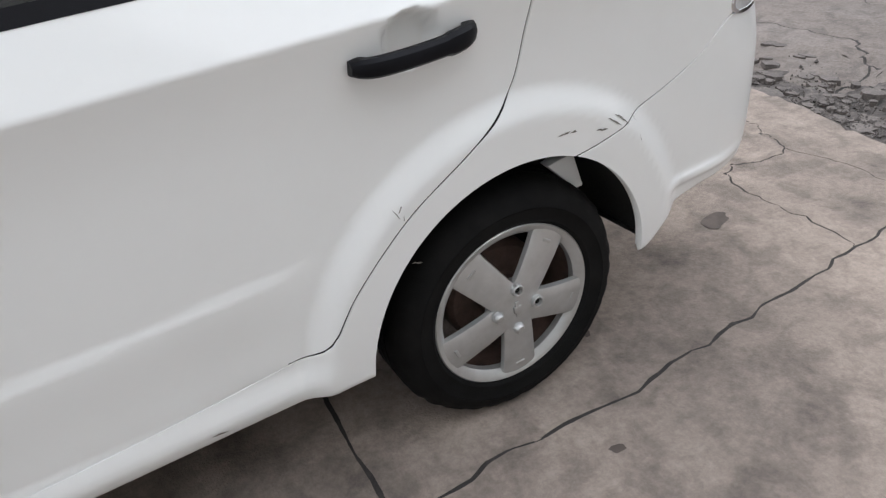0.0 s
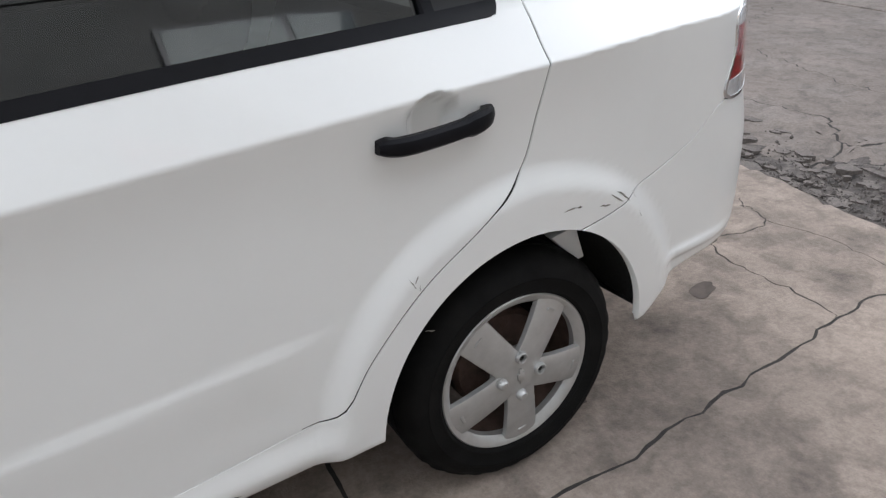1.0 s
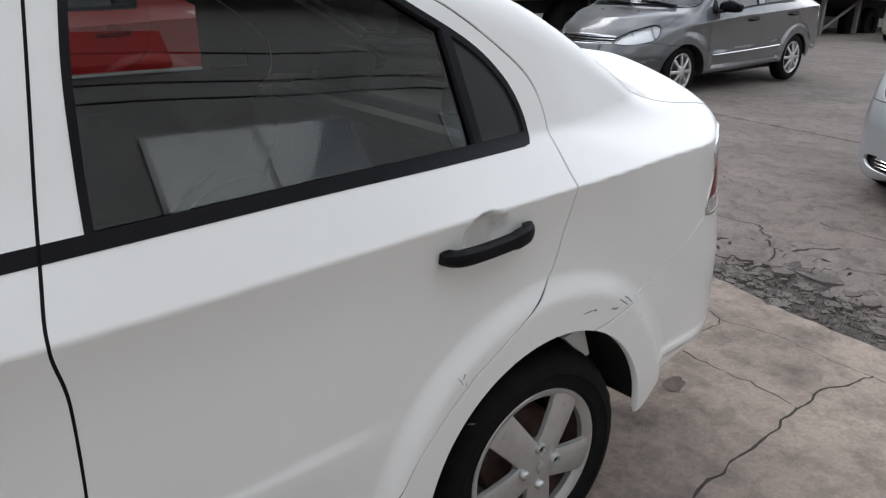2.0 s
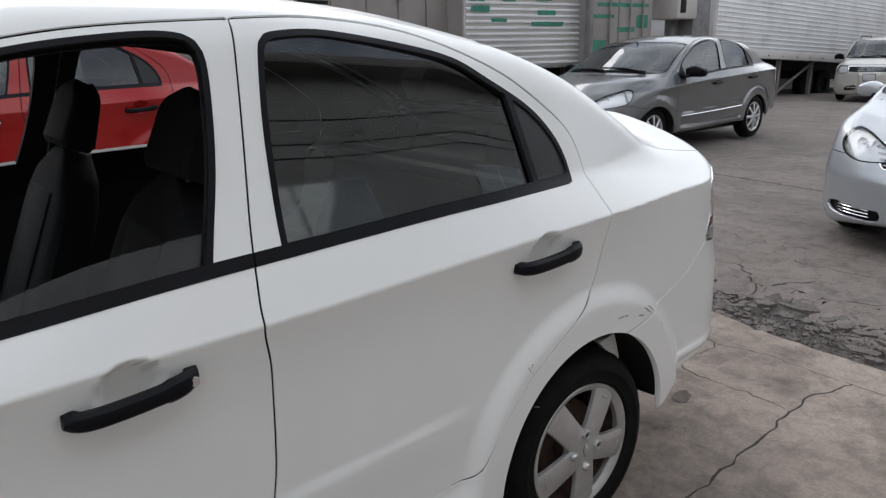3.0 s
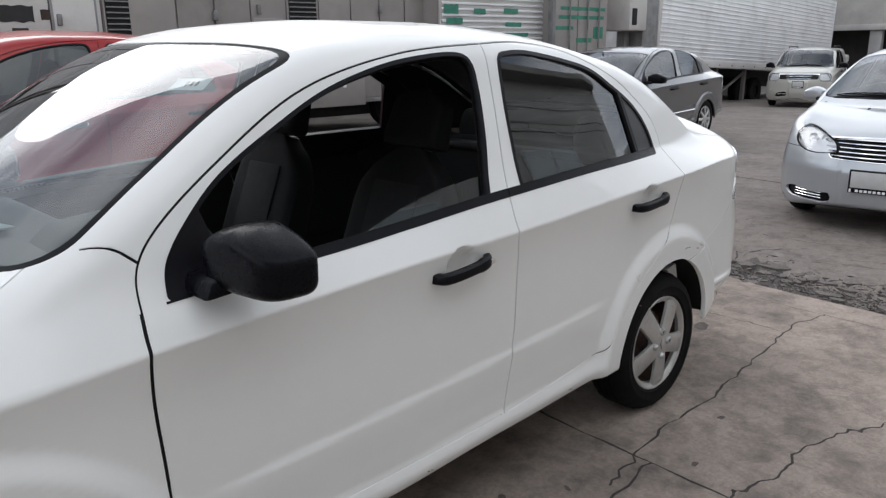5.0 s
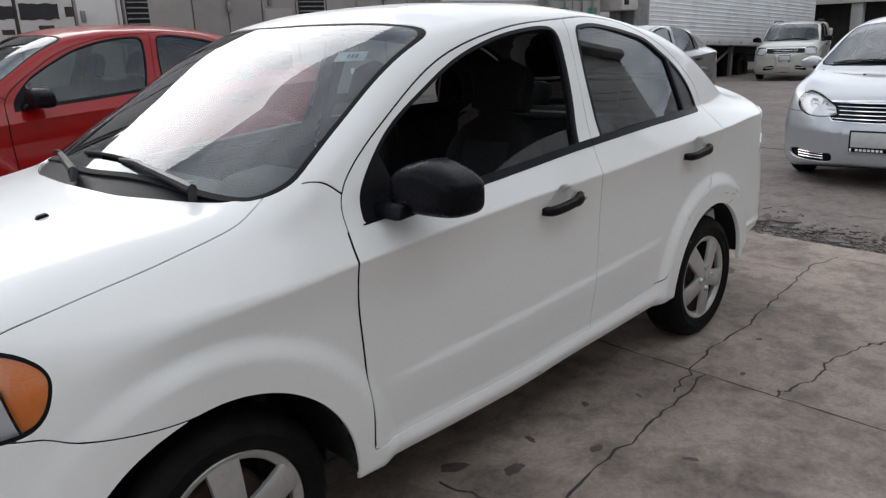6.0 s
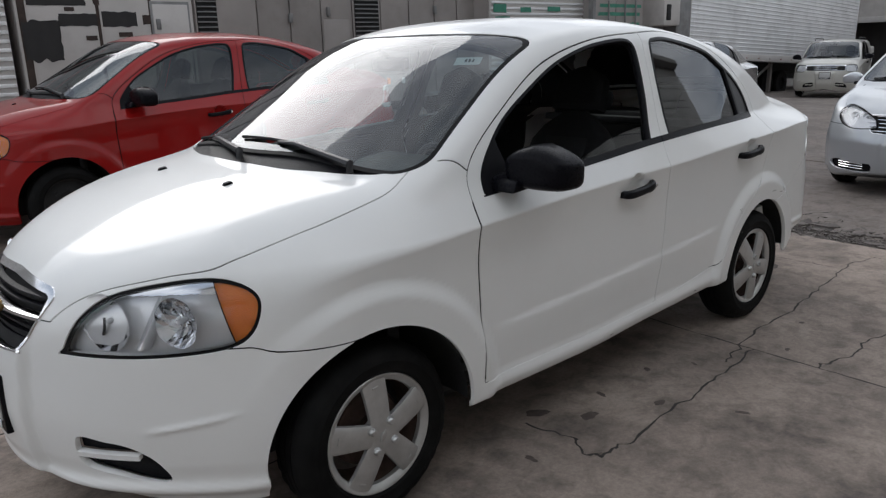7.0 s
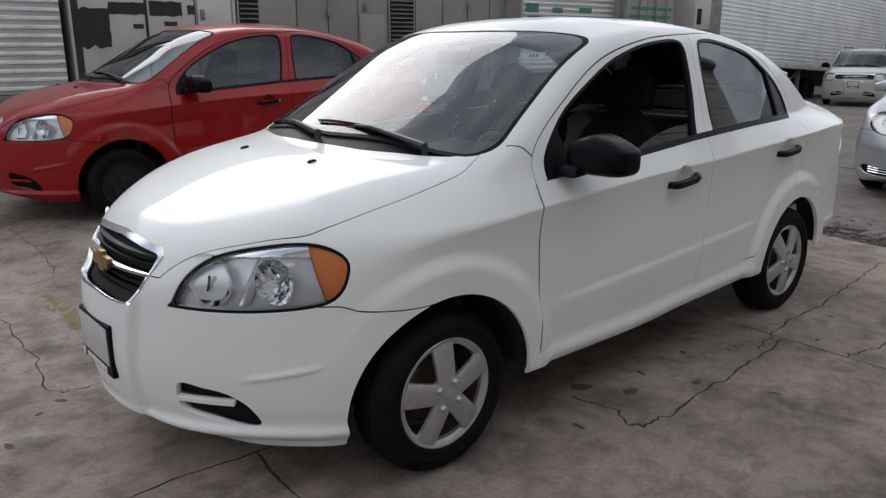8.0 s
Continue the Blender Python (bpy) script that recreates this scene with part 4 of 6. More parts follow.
            liner.matrix_basis = Matrix.Translation((cx, 0, shape.hub)) @ Matrix.Diagonal((1, s, 1, 1))
    if open_glass:
        part("inner_wing", prism([(-.135, .556), (-.205, .570), (-.236, .480), (-.215, .478)], .715, .745, "xz", .004), paint, car, "white inner wing showing above the tyre")
    add_front(car, sh, tag, front or {})
    add_wipers(car, shape)
    if open_glass:
        add_marks(car, shape)
    add_cabin(car, sh, tag)
    bm = box((-.26, -.64, .185), (2.16, .64, .32), .03)
    add_box(bm, (2.10, -.56, .20), (2.92, .56, .34), .03)
    part("underbody", bm, DARK, car)
    return car


def slide_pane(pane):
    me = pane.data
    co = np.empty(len(me.vertices) * 3)
    me.vertices.foreach_get("co", co)
    co = co.reshape(-1, 3)
    co[:, 2] -= .335
    co[:, 1] += np.sign(co[:, 1]) * .335 * .38
    co[:, 0] -= .02
    me.vertices.foreach_set("co", co.ravel())
    me.update()
    bm = bmesh.new()
    bm.from_mesh(me)
    low = [f for f in bm.faces if f.calc_center_median().z < float(BELT(f.calc_center_median().x)) + .012]
    bmesh.ops.delete(bm, geom=low, context="FACES")
    bm.to_mesh(me)
    bm.free()
    me.shade_smooth()
    pane.visible_shadow = False


def side_points(shape, xz):
    xz = np.array(xz)
    o = np.stack((xz[:, 0], 0 * xz[:, 0], xz[:, 1]), 1)
    return shape.project(o, np.tile((0.0, 1.0, 0.0), (len(o), 1)))[:, 1]


def side_point(shape, x, z):
    p = shape.project(np.array([(x, 0.0, z)]), np.array([(0.0, 1.0, 0.0)]))
    return float(p[0, 1])


def add_handle(door, shape, d, s):
    """A pull handle of black plastic: a bowed bar standing on two feet, with a lock in the front one."""
    x0, z0, slope, half = (.209, .908, -.055, .116) if d == "rear" else (1.221, .877, -.075, .108)
    bm = bmesh.new()
    n = 25
    rows = []
    ya, yb = side_point(shape, x0 + half, z0), side_point(shape, x0 - half, z0)
    for i in range(n):
        t = i / (n - 1) * 2 - 1
        x = x0 - t * half
        z = z0 + t * .118 * -slope + .005 * (t * t - .5)
        y = ya + (yb - ya) * (t + 1) / 2 + .012 + .024 * (1 - t ** 6)
        h = .0155 * (1 - .3 * t ** 8) + .003 * float(step(.40, .52, t))
        rows.append([bm.verts.new((x, s * (y + dy), z + dz)) for dy, dz in ((-.016 if abs(t) < .8 else -.03, -h), (-.004, -h * 1.05), (.004, -h * .7), (.007, 0), (.004, h * .7), (-.004, h * 1.05), (-.016 if abs(t) < .8 else -.03, h))])
    for a, b in zip(rows, rows[1:]):
        for k in range(7):
            bm.faces.new((a[k], a[(k + 1) % 7], b[(k + 1) % 7], b[k]))
    bm.faces.new(rows[0])
    bm.faces.new(rows[-1][::-1])
    bmesh.ops.recalc_face_normals(bm, faces=bm.faces)
    h = part("handle", bm, TRIM, door, "black plastic pull handle")
    if d == "front":
        y = side_point(shape, x0 - .10, z0) + .034
        part("lock", lathe([(.0005, 0), (.008, 0), (.009, -.004)], 14, Matrix.Translation((x0 - .095, s * y, z0 + .008)) @ Matrix.Diagonal((1, s, 1, 1))), CHROME, h, "round metal lock")


def add_mirror(car, s, mat):
    bm = bmesh.new()
    bmesh.ops.create_uvsphere(bm, u_segments=32, v_segments=20, radius=1.0)
    for v in bm.verts:
        p = v.co
        q = Vector([math.copysign(abs(c) ** (.60 if i == 0 else .44), c) for i, c in enumerate(p)])
        q.x = q.x if q.x > 0 else q.x * .55
        taper = 1.0 - (.52 * max(0, -q.y) ** 1.8 + .64 * max(0, q.y) ** 1.3 if q.z > 0 else .10 * max(0, -q.y))
        v.co = Vector((1.880 + q.x * .088 - .035 * (q.y + 1) / 2, s * (.966 + q.y * .120), 1.052 + q.z * (.078 if q.z > 0 else .069) * taper))
    place = Matrix.Identity(4) if mat is TRIM else Matrix.Translation((-.02, -s * .01, -.01)) @ Matrix.Translation((1.88, s * .88, 1.02)) @ Matrix.Scale(.85, 4) @ Matrix.Translation((-1.88, -s * .88, -1.02))
    arm = prism([(1.985, .975), (1.86, .985), (1.86, 1.015), (1.92, 1.03), (1.97, 1.015)], s * .80, s * .93, "xz", .014)
    pane = box((1.822, s * .960 - .075, 1.012), (1.828, s * .960 + .070, 1.072), .003)
    for b in (bm, arm, pane):
        bmesh.ops.transform(b, matrix=place, verts=b.verts)
    head = part("mirror", bm, MIRROR_BLACK if mat is TRIM else mat, car, "black door mirror" if mat is TRIM else "painted door mirror")
    part("mirror_arm", arm, MIRROR_BLACK, head)
    part("mirror_glass", pane, CHROME, head, "mirror pane")


def add_headlamp(car, sh, tag, s, own=True):
    """A clear lens over a chromed bowl with two round reflectors and an amber corner."""
    lens = panel("headlamp", sh, np.isin(tag, ["headlamp", "indicator"]), LENS, car, offset=-.002, fold=.0, sides=(s,), label="clear headlamp with amber corner" if own else "clear headlamp")
    lens.visible_shadow = False
    panel("housing", sh, np.isin(tag, ["headlamp"]), REFLECTOR, lens, offset=-.036, fold=-.033, sides=(s,), label="chromed lamp housing")
    panel("indicator", sh, tag == "indicator", AMBER if own else CLEAR_WHITE, lens, offset=-.016, fold=.03, sides=(s,), label="amber indicator" if own else "clear indicator")
    bowls = (((3.124, .464, .737), .084, .046), ((2.998, .631, .742), .072, .040))
    if not own:
        c = sh.centres()[tag == "headlamp"]
        c = c[np.argsort(c[:, 1])]
        bowls = [((*(c[int(len(c) * k)][:2] - (.045, .02)), c[:, 2].mean()), .044, .03) for k in (.36, .66)]
    for (x, y, z), r, deep in bowls:
        d = Vector((.90, .43, .03)).normalized()
        m = Matrix.Translation((x, s * y, z)) @ Matrix.Diagonal((1, s, 1, 1)) @ d.to_track_quat("Y", "Z").to_matrix().to_4x4()
        rnd = random.Random(int(r * 1e4))
        bowl = bmesh.new()
        rings = [[bowl.verts.new(m @ Vector((r * t * math.cos(2 * math.pi * i / 20), -deep * (1 - t * t) + rnd.uniform(-.004, .004), r * t * math.sin(2 * math.pi * i / 20)))) for i in range(20)] for t in (.10, .28, .46, .64, .82, 1.0)]
        for a, b in zip(rings, rings[1:]):
            for i in range(20):
                bowl.faces.new((a[i], b[i], b[(i + 1) % 20], a[(i + 1) % 20]))
        part("reflector", bowl, CHROME if own else REFLECTOR, lens, "chromed reflector bowl", smooth=not own)
        part("bulb", lathe([(.0005, -deep + .040), (.005, -deep + .038), (.008, -deep + .028), (.008, -deep)], 14, m), CLEAR_WHITE, lens, "small bulb with a metal cap")
        if own and r > .075:
            part("bulb_shield", tube([m @ Vector((.006 + .010 * t * t, -deep + .042, .012 - .050 * t)) for t in np.linspace(0, 1, 8)], .004, 6), DARK, lens, "dark narrow bulb shield")
    if not own:
        return
    panel("chrome_rim", sh, np.isin(tag, ["headlamp"]) & (sh.centres()[:, 2] > .815), CHROME, lens, offset=-.012, fold=.02, sides=(s,), label="chromed upper edge of the lamp")
    part("divider", prism([(2.968, .815), (2.992, .815), (3.080, .668), (3.046, .664)], s * .540, s * .565, "xz", .004), REFLECTOR, lens, "chromed divider between the two reflectors")
    flutes = bmesh.new()
    for k in range(11):
        u = k / 10
        add_tube(flutes, [(3.150 - .16 * u, s * (.365 + .16 * u), .662), (3.125 - .16 * u, s * (.360 + .165 * u), .700 - .012 * u)], .0045, 5)
    part("flutes", flutes, REFLECTOR, lens, "fluted lower edge of the lamp")


def front_bar(bm, z, x0, half, h, depth=.03):
    """A bar that follows the rounded nose."""
    n = 21
    rows = []
    for i in range(n):
        y = -half + 2 * half * i / (n - 1)
        x = x0 - .56 * (abs(y) / .86) ** 2.3
        rows.append([bm.verts.new((x + a, y, z + b * h)) for a, b in ((-depth, -1), (-.002, -.9), (.006, -.3), (.004, .65), (-.004, .95), (-depth, 1))])
    for a, b in zip(rows, rows[1:]):
        for k in range(5):
            bm.faces.new((a[k], b[k], b[k + 1], a[k + 1]))


def add_front(car, sh, tag, style):
    gr = panel("grille", sh, tag == "grille", DARK, car, offset=-.030, sides=(1, -1), label="black grille")
    panel("chrome_surround", sh, (tag == "grille_frame"), CHROME, gr, offset=.005, fold=.022, sides=(1, -1), label="chrome grille surround")
    for z, x0, half, h, mat in style.get("slats", ((.660, 3.282, .232, .004, TRIM), (.680, 3.280, .24, .004, TRIM), (.700, 3.277, .255, .004, TRIM), (.762, 3.257, .28, .004, TRIM), (.784, 3.247, .28, .004, TRIM), (.733, 3.288, .288, .009, CHROME))):
        bm = bmesh.new()
        front_bar(bm, z, x0, half, h, .03 if mat is CHROME else .015)
        part("slat", bm, mat, gr, "chrome bar across the grille" if mat is CHROME else "")
    if style.get("badge", True):
        bm = bmesh.new()
        add_prism(bm, [(-.085, .715), (-.062, .755), (-.026, .755), (-.026, .770), (.026, .770), (.026, .755), (.085, .755), (.062, .715), (.026, .715), (.026, .700), (-.026, .700), (-.026, .715)], 3.285, 3.304, "yz", .003)
        part("badge", bm, GOLD, gr, "gold-coloured badge with a chrome edge")
    px, pz = style.get("plate", (3.338, .458))
    holder = part("plate_holder", box((px - .01, -.152, pz - .092), (px + .012, .152, pz + .092), .004), TRIM, car, "black plate holder with a blank grey insert")
    part("insert", box((px + .011, -.138, pz - .050), (px + .016, .138, pz + .078), .002), PLATE, holder)
    for k in range(7):
        part("lettering", box((px + .011, -.10 + k * .03, pz - .084), (px + .0145, -.10 + k * .03 + .021, pz - .064), .001), PAPER, holder, "illegible white lettering")
    part("emblem_mark", box((px + .011, -.142, pz - .088), (px + .0145, -.128, pz - .060), .001), PAPER, holder)
    for z, x0, half, h, mat in style.get("trim", ()):
        bm = bmesh.new()
        front_bar(bm, z, x0, half, h)
        part("bumper_strip", bm, mat, car)


def add_wipers(car, shape):
    def on_screen(x, y, lift):
        p = shape.project(np.array([(x - .5, y, .9)]), np.array([(.5, 0.0, .3)]) / math.hypot(.5, .3))[0]
        n = shape.normal(p[None])[0]
        return Vector(p + n * lift)
    for (px, py), (tx, ty), nm in (((2.350, .560), (2.365, -.12), "wiper"), ((2.448, .02), (2.30, -.62), "wiper")):
        top = shape.project(np.array([(px, py, .6)]), np.array([(0, 0, 1.0)]))[0]
        tip = shape.project(np.array([(tx, ty, .6)]), np.array([(0, 0, 1.0)]))[0]
        a, b = Vector(top) + Vector((0, 0, .025)), Vector(tip) + Vector((0, 0, .020))
        mid = a.lerp(b, .45) + Vector((.0, 0, .02))
        arm = part(nm, tube([a - Vector((0, 0, .03)), a, mid, a.lerp(b, .62) + Vector((-.005, 0, .01))], .0085, 8, [1.6, 1.7, 1.2, .6]), WIPER, car, "black windscreen wiper")
        blade = []
        for t in np.linspace(-.50, .58, 12):
            q = a.lerp(b, .55 + t * .78)
            h = shape.project(np.array([(q.x, q.y, .6)]), np.array([(0, 0, 1.0)]))[0]
            blade.append((h[0] - .012, h[1], h[2] + .012))
        part("blade", tube(blade, .006, 6), RUBBER, arm)
    for y in (.255, -.263):
        p = shape.project(np.array([(2.62, y, .6)]), np.array([(0, 0, 1.0)]))[0]
        part("washer_nozzle", prism([(2.600, p[2] - .004), (2.640, p[2] - .004), (2.634, p[2] + .006), (2.612, p[2] + .010)], y - .009, y + .009, "xz", .002), TRIM, car)


def add_marks(car, shape):
    """Scuffs in the paint, and a paper label inside the windscreen."""
    rnd = random.Random(11)
    spots = [(-.20, .655, .030, 8), (-.235, .662, .045, 35), (-.25, .668, .030, 30), (-.265, .655, .035, 40), (-.10, .675, .030, -5), (-.125, .672, .018, 5), (-.30, .650, .02, 60), (-.315, .60, .02, 70),
             (.275, .632, .022, 60), (.268, .640, .018, 120), (.262, .622, .016, 95), (.245, .52, .022, 20), (.66, .318, .03, 10), (1.33, .300, .018, 30), (1.345, .302, .014, 20)]
    for x, z, ln, ang in spots:
        bm = bmesh.new()
        n, top, bot = 6, [], []
        for i in range(n + 1):
            t = i / n - .5
            px = x + ln * t * math.cos(radians(ang)) + rnd.uniform(-.0012, .0012)
            pz = z + ln * t * math.sin(radians(ang)) + rnd.uniform(-.0012, .0012)
            h = .0018 * (1 - (2 * t) ** 2) * rnd.uniform(.5, 1.3) + .0003
            for row, q in ((top, pz + h), (bot, pz - h)):
                row.append(bm.verts.new((px, side_point(shape, px, q) + .0012, q)))
        for i in range(n):
            bm.faces.new((bot[i], top[i], top[i + 1], bot[i + 1]))
        part("scuff", bm, SCUFF, car, "dark scuff in the paint")
    wide, deep = np.array((-.046, .088, 0)), np.array((.040, .020, 0))
    o = np.array((1.785, .474, .9)) + np.array([0 * wide, deep, deep + wide, wide])
    p = shape.project(o, np.tile((0, 0, 1.0), (4, 1)))
    nrm = shape.normal(p)
    bm = bmesh.new()
    bm.faces.new([bm.verts.new(q - k * .006) for q, k in zip(p, nrm)])
    label = part("window_label", bm, PAPER, car, "white paper label inside the windscreen", smooth=False)
    for u in (.38, .52, .66):
        bm = bmesh.new()
        def at(a, b):
            e = (p[0] - nrm[0] * .0045) * (1 - a) * (1 - b) + (p[1] - nrm[1] * .0045) * a * (1 - b) + (p[2] - nrm[2] * .0045) * a * b + (p[3] - nrm[3] * .0045) * (1 - a) * b
            return bm.verts.new(e)
        bm.faces.new((at(.3, u), at(.7, u), at(.7, u + .08), at(.3, u + .08)))
        part("print_bar", bm, INK, label, smooth=False)


def shaped_back(wide, tall, deep, shoulder, m):
    """A padded back: narrower and rounder towards the top, with side bolsters."""
    bm = bmesh.new()
    rows = []
    for k in range(11):
        t = k / 10
        w = wide * (1 - .10 * t - shoulder * max(0, t - .72) ** 2 * 9)
        d = deep * (1 - .25 * t) * (1 if 0 < k < 10 else .7)
        row = []
        for i in range(24):
            a = 2 * math.pi * i / 24
            cx, cy = math.cos(a), math.sin(a)
            px = math.copysign(abs(cx) ** .6, cx) * d
            py = math.copysign(abs(cy) ** .55, cy) * w
            if px > 0:
                px += .022 * abs(py / w) ** 3 - .012
            row.append(bm.verts.new(m @ Vector((px, py, tall * t + (.012 * (1 - (py / w) ** 2) if k == 10 else 0)))))
        rows.append(row)
    for a, b in zip(rows, rows[1:]):
        for i in range(24):
            bm.faces.new((a[i], a[(i + 1) % 24], b[(i + 1) % 24], b[i]))
    bm.faces.new(rows[0][::-1])
    bm.faces.new(rows[-1])
    bmesh.ops.recalc_face_normals(bm, faces=bm.faces)
    return bm


def seat(car, x, y, wide=.25):
    base = part("front_seat", box((x - .25, y - wide, .28), (x + .27, y + wide, .56), .06), FABRIC, car, "dark cloth seat")
    m = Matrix.Translation((x - .22, y, .50)) @ Matrix.Rotation(radians(-19), 4, "Y")
    part("backrest", shaped_back(wide, .66, .085, .9, m), FABRIC, base)
    part("centre_panel", prism([(.03, .06), (.079, .06), (.072, .30), (.062, .54), (.03, .54)], -wide * .46, wide * .46, "xz", .004), FABRIC_GREY, base, "lighter grey cloth panel").matrix_basis = m
    part("headrest", shaped_back(.135, .19, .058, .9, m @ Matrix.Translation((.015, 0, .672))), FABRIC, base)
    for q in (-.05, .05):
        part("headrest_post", tube([m @ Vector((.01, q, .62)), m @ Vector((.01, q, .73))], .006, 6), STEEL_DARK, base)


def add_cabin(car, sh, tag):
    c = sh.centres()
    panel("headliner", sh, (np.isin(tag, ["body_shell"])) & (c[:, 2] > 1.06) & (c[:, 0] < 2.35) & (c[:, 0] > -.5), CABIN, car, offset=-.022, sides=(1, -1))
    part("cabin_floor", box((-.20, -.70, .25), (2.12, .70, .30), .01), CABIN, car)
    part("firewall", box((2.28, -.70, .28), (2.34, .70, .96), .02), CABIN, car)
    part("parcel_shelf", box((-.55, -.62, .98), (-.02, .62, 1.02), .01), CABIN, car)
    seat(car, 1.35, .37)
    seat(car, 1.41, -.37)
    bench = part("rear_seat", box((.02, -.64, .30), (.50, .64, .54), .05), FABRIC, car, "dark cloth rear bench")
    m = Matrix.Translation((.08, 0, .48)) @ Matrix.Rotation(radians(-22), 4, "Y")
    part("backrest", box((-.10, -.62, 0), (.06, .62, .60), .05, m), FABRIC, bench)
    for s in (1, -1):
        part("headrest", box((-.06, s * .36 - .13, .58), (.04, s * .36 + .13, .74), .045, m), FABRIC, bench)
    dash = part("dashboard", prism([(1.92, .62), (1.84, .80), (1.86, .93), (1.95, .985), (2.15, 1.00), (2.38, 1.00), (2.38, .62)], -.70, .70, "xz", .025), DASH, car, "grey plastic dashboard")
    part("instrument_hood", prism([(1.86, .90), (1.84, 1.02), (1.90, 1.055), (2.05, 1.04), (2.12, .98)], .18, .56, "xz", .02), DASH, dash)
    part("paper", box((2.10, .05, 1.001), (2.22, .20, 1.006), .001, Matrix.Rotation(radians(6), 4, "X")), PAPER, dash, "loose white paper on the dashboard")
    bm = bmesh.new()
    m = Matrix.Translation((1.72, .37, .905)) @ Matrix.Rotation(radians(-64), 4, "Y")
    pts = [m @ Vector((.185 * math.cos(a), .185 * math.sin(a), 0)) for a in np.linspace(0, 2 * math.pi, 33)]
    add_tube(bm, pts, .015, 8)
    for a in (0.1, math.pi - .1, -math.pi / 2):
        add_tube(bm, [m @ Vector((.05 * math.cos(a), .05 * math.sin(a), -.02)), m @ Vector((.18 * math.cos(a), .18 * math.sin(a), 0))], .013, 6)
    wheel = part("steering_wheel", bm, WHEEL_BLACK, car, "black steering wheel")
    part("horn_pad", lathe([(.0005, .02), (.06, .015), (.075, -.01), (.05, -.05)], 24, m @ Matrix.Rotation(radians(90), 4, "X")), CABIN, wheel)
    part("steering_column", tube([(1.76, .37, .89), (2.05, .37, .78)], .035, 10), CABIN, wheel)
    mir = part("inside_mirror", box((1.70, -.11, 1.345), (1.735, .11, 1.405), .015), TRIM, car, "inside mirror behind the windscreen")
    part("mirror_stalk", tube([(1.72, 0, 1.40), (1.77, 0, 1.435)], .008, 6), TRIM, mir)


# ---- ground ----
CONCRETE = surface("worn_concrete", (0.295, 0.240, 0.202), 0.85, vary=0.32, scale=1.7, bump=0.6, bump_scale=160, dirt=(0.082, 0.067, 0.058), dirt_amount=0.9, dirt_scale=3.0, random_tint=0.06, grain=0.22, mottle=0.30)
DARKER_CONCRETE = surface("darker_concrete", (0.108, 0.088, 0.076), 0.8, vary=0.28, scale=1.4, bump=0.6, bump_scale=160, dirt=(0.055, 0.046, 0.042), dirt_amount=0.8, dirt_scale=2.6, random_tint=0.06, grain=0.22, mottle=0.30)
EDGE_CONCRETE = surface("pale_edge_concrete", (0.40, 0.355, 0.325), 0.85, vary=0.2, scale=2.2, bump=0.6, bump_scale=160, dirt=(0.15, 0.13, 0.115), dirt_amount=0.8, dirt_scale=5.0, grain=0.22, mottle=0.30)
YARD = surface("patched_asphalt", (0.180, 0.151, 0.133), 0.9, vary=0.26, scale=1.2, bump=0.6, bump_scale=140, dirt=(0.23, 0.203, 0.185), dirt_amount=0.75, dirt_scale=1.7, grain=0.3, mottle=0.30)
CRACK = surface("crack_dirt", (0.032, 0.028, 0.025), 0.95, vary=0.4, scale=30, bump=0.6, bump_scale=150)
GRAVEL = surface("broken_asphalt", (0.085, 0.073, 0.066), 0.95, vary=0.6, scale=14, bump=1.0, bump_scale=70, dirt=(0.11, 0.096, 0.088), dirt_amount=0.6, dirt_scale=9, grain=0.6)
CHUNK = surface("asphalt_chunk", (0.140, 0.121, 0.110), 0.92, vary=0.35, scale=7, bump=0.9, bump_scale=90, dirt=(0.07, 0.06, 0.055), dirt_amount=0.7, dirt_scale=11, random_tint=0.12, grain=0.4)
STONE = surface("grey_stone", (0.125, 0.109, 0.10), 0.9, vary=0.3, scale=40, bump=0.5, bump_scale=120)
STAIN = surface("oil_stain", (0.085, 0.066, 0.055), 0.8, vary=0.3, scale=20)
YELLOW = surface("worn_yellow_paint", (0.25, 0.175, 0.07), 0.85, vary=0.3, scale=14, dirt=(0.14, 0.12, 0.11), dirt_amount=0.9, dirt_scale=9)


def level(x, y):
    """The height of the yard: it climbs a little behind the white car and falls away to the rear."""
    return .025 * np.clip(-np.asarray(y) - 1.2, 0, 4) - .028 * np.clip(-np.asarray(x) - 4, 0, 40)


def wander(pts, step_len=.05, amount=.012, seed=1):
    """A broken line: a few points joined by a line that wanders."""
    p = rounded(pts, 6, closed=False)
    out = [p[0]]
    for a, b in zip(p, p[1:]):
        k = max(1, int(np.hypot(*(b - a)) / step_len))
        for i in range(1, k + 1):
            q = a + (b - a) * i / k
            d = np.array((-(b - a)[1], (b - a)[0])) / (np.hypot(*(b - a)) + 1e-9)
            w = noise.noise(Vector((q[0] * 9 + seed * 7.3, q[1] * 9, seed))) * amount + noise.noise(Vector((q[0] * 31, q[1] * 31 + seed, 3.1))) * amount * .9 + noise.noise(Vector((q[0] * 83, q[1] * 83 + seed, 6.7))) * amount * .9
            out.append(q + d * w)
    return np.array(out)


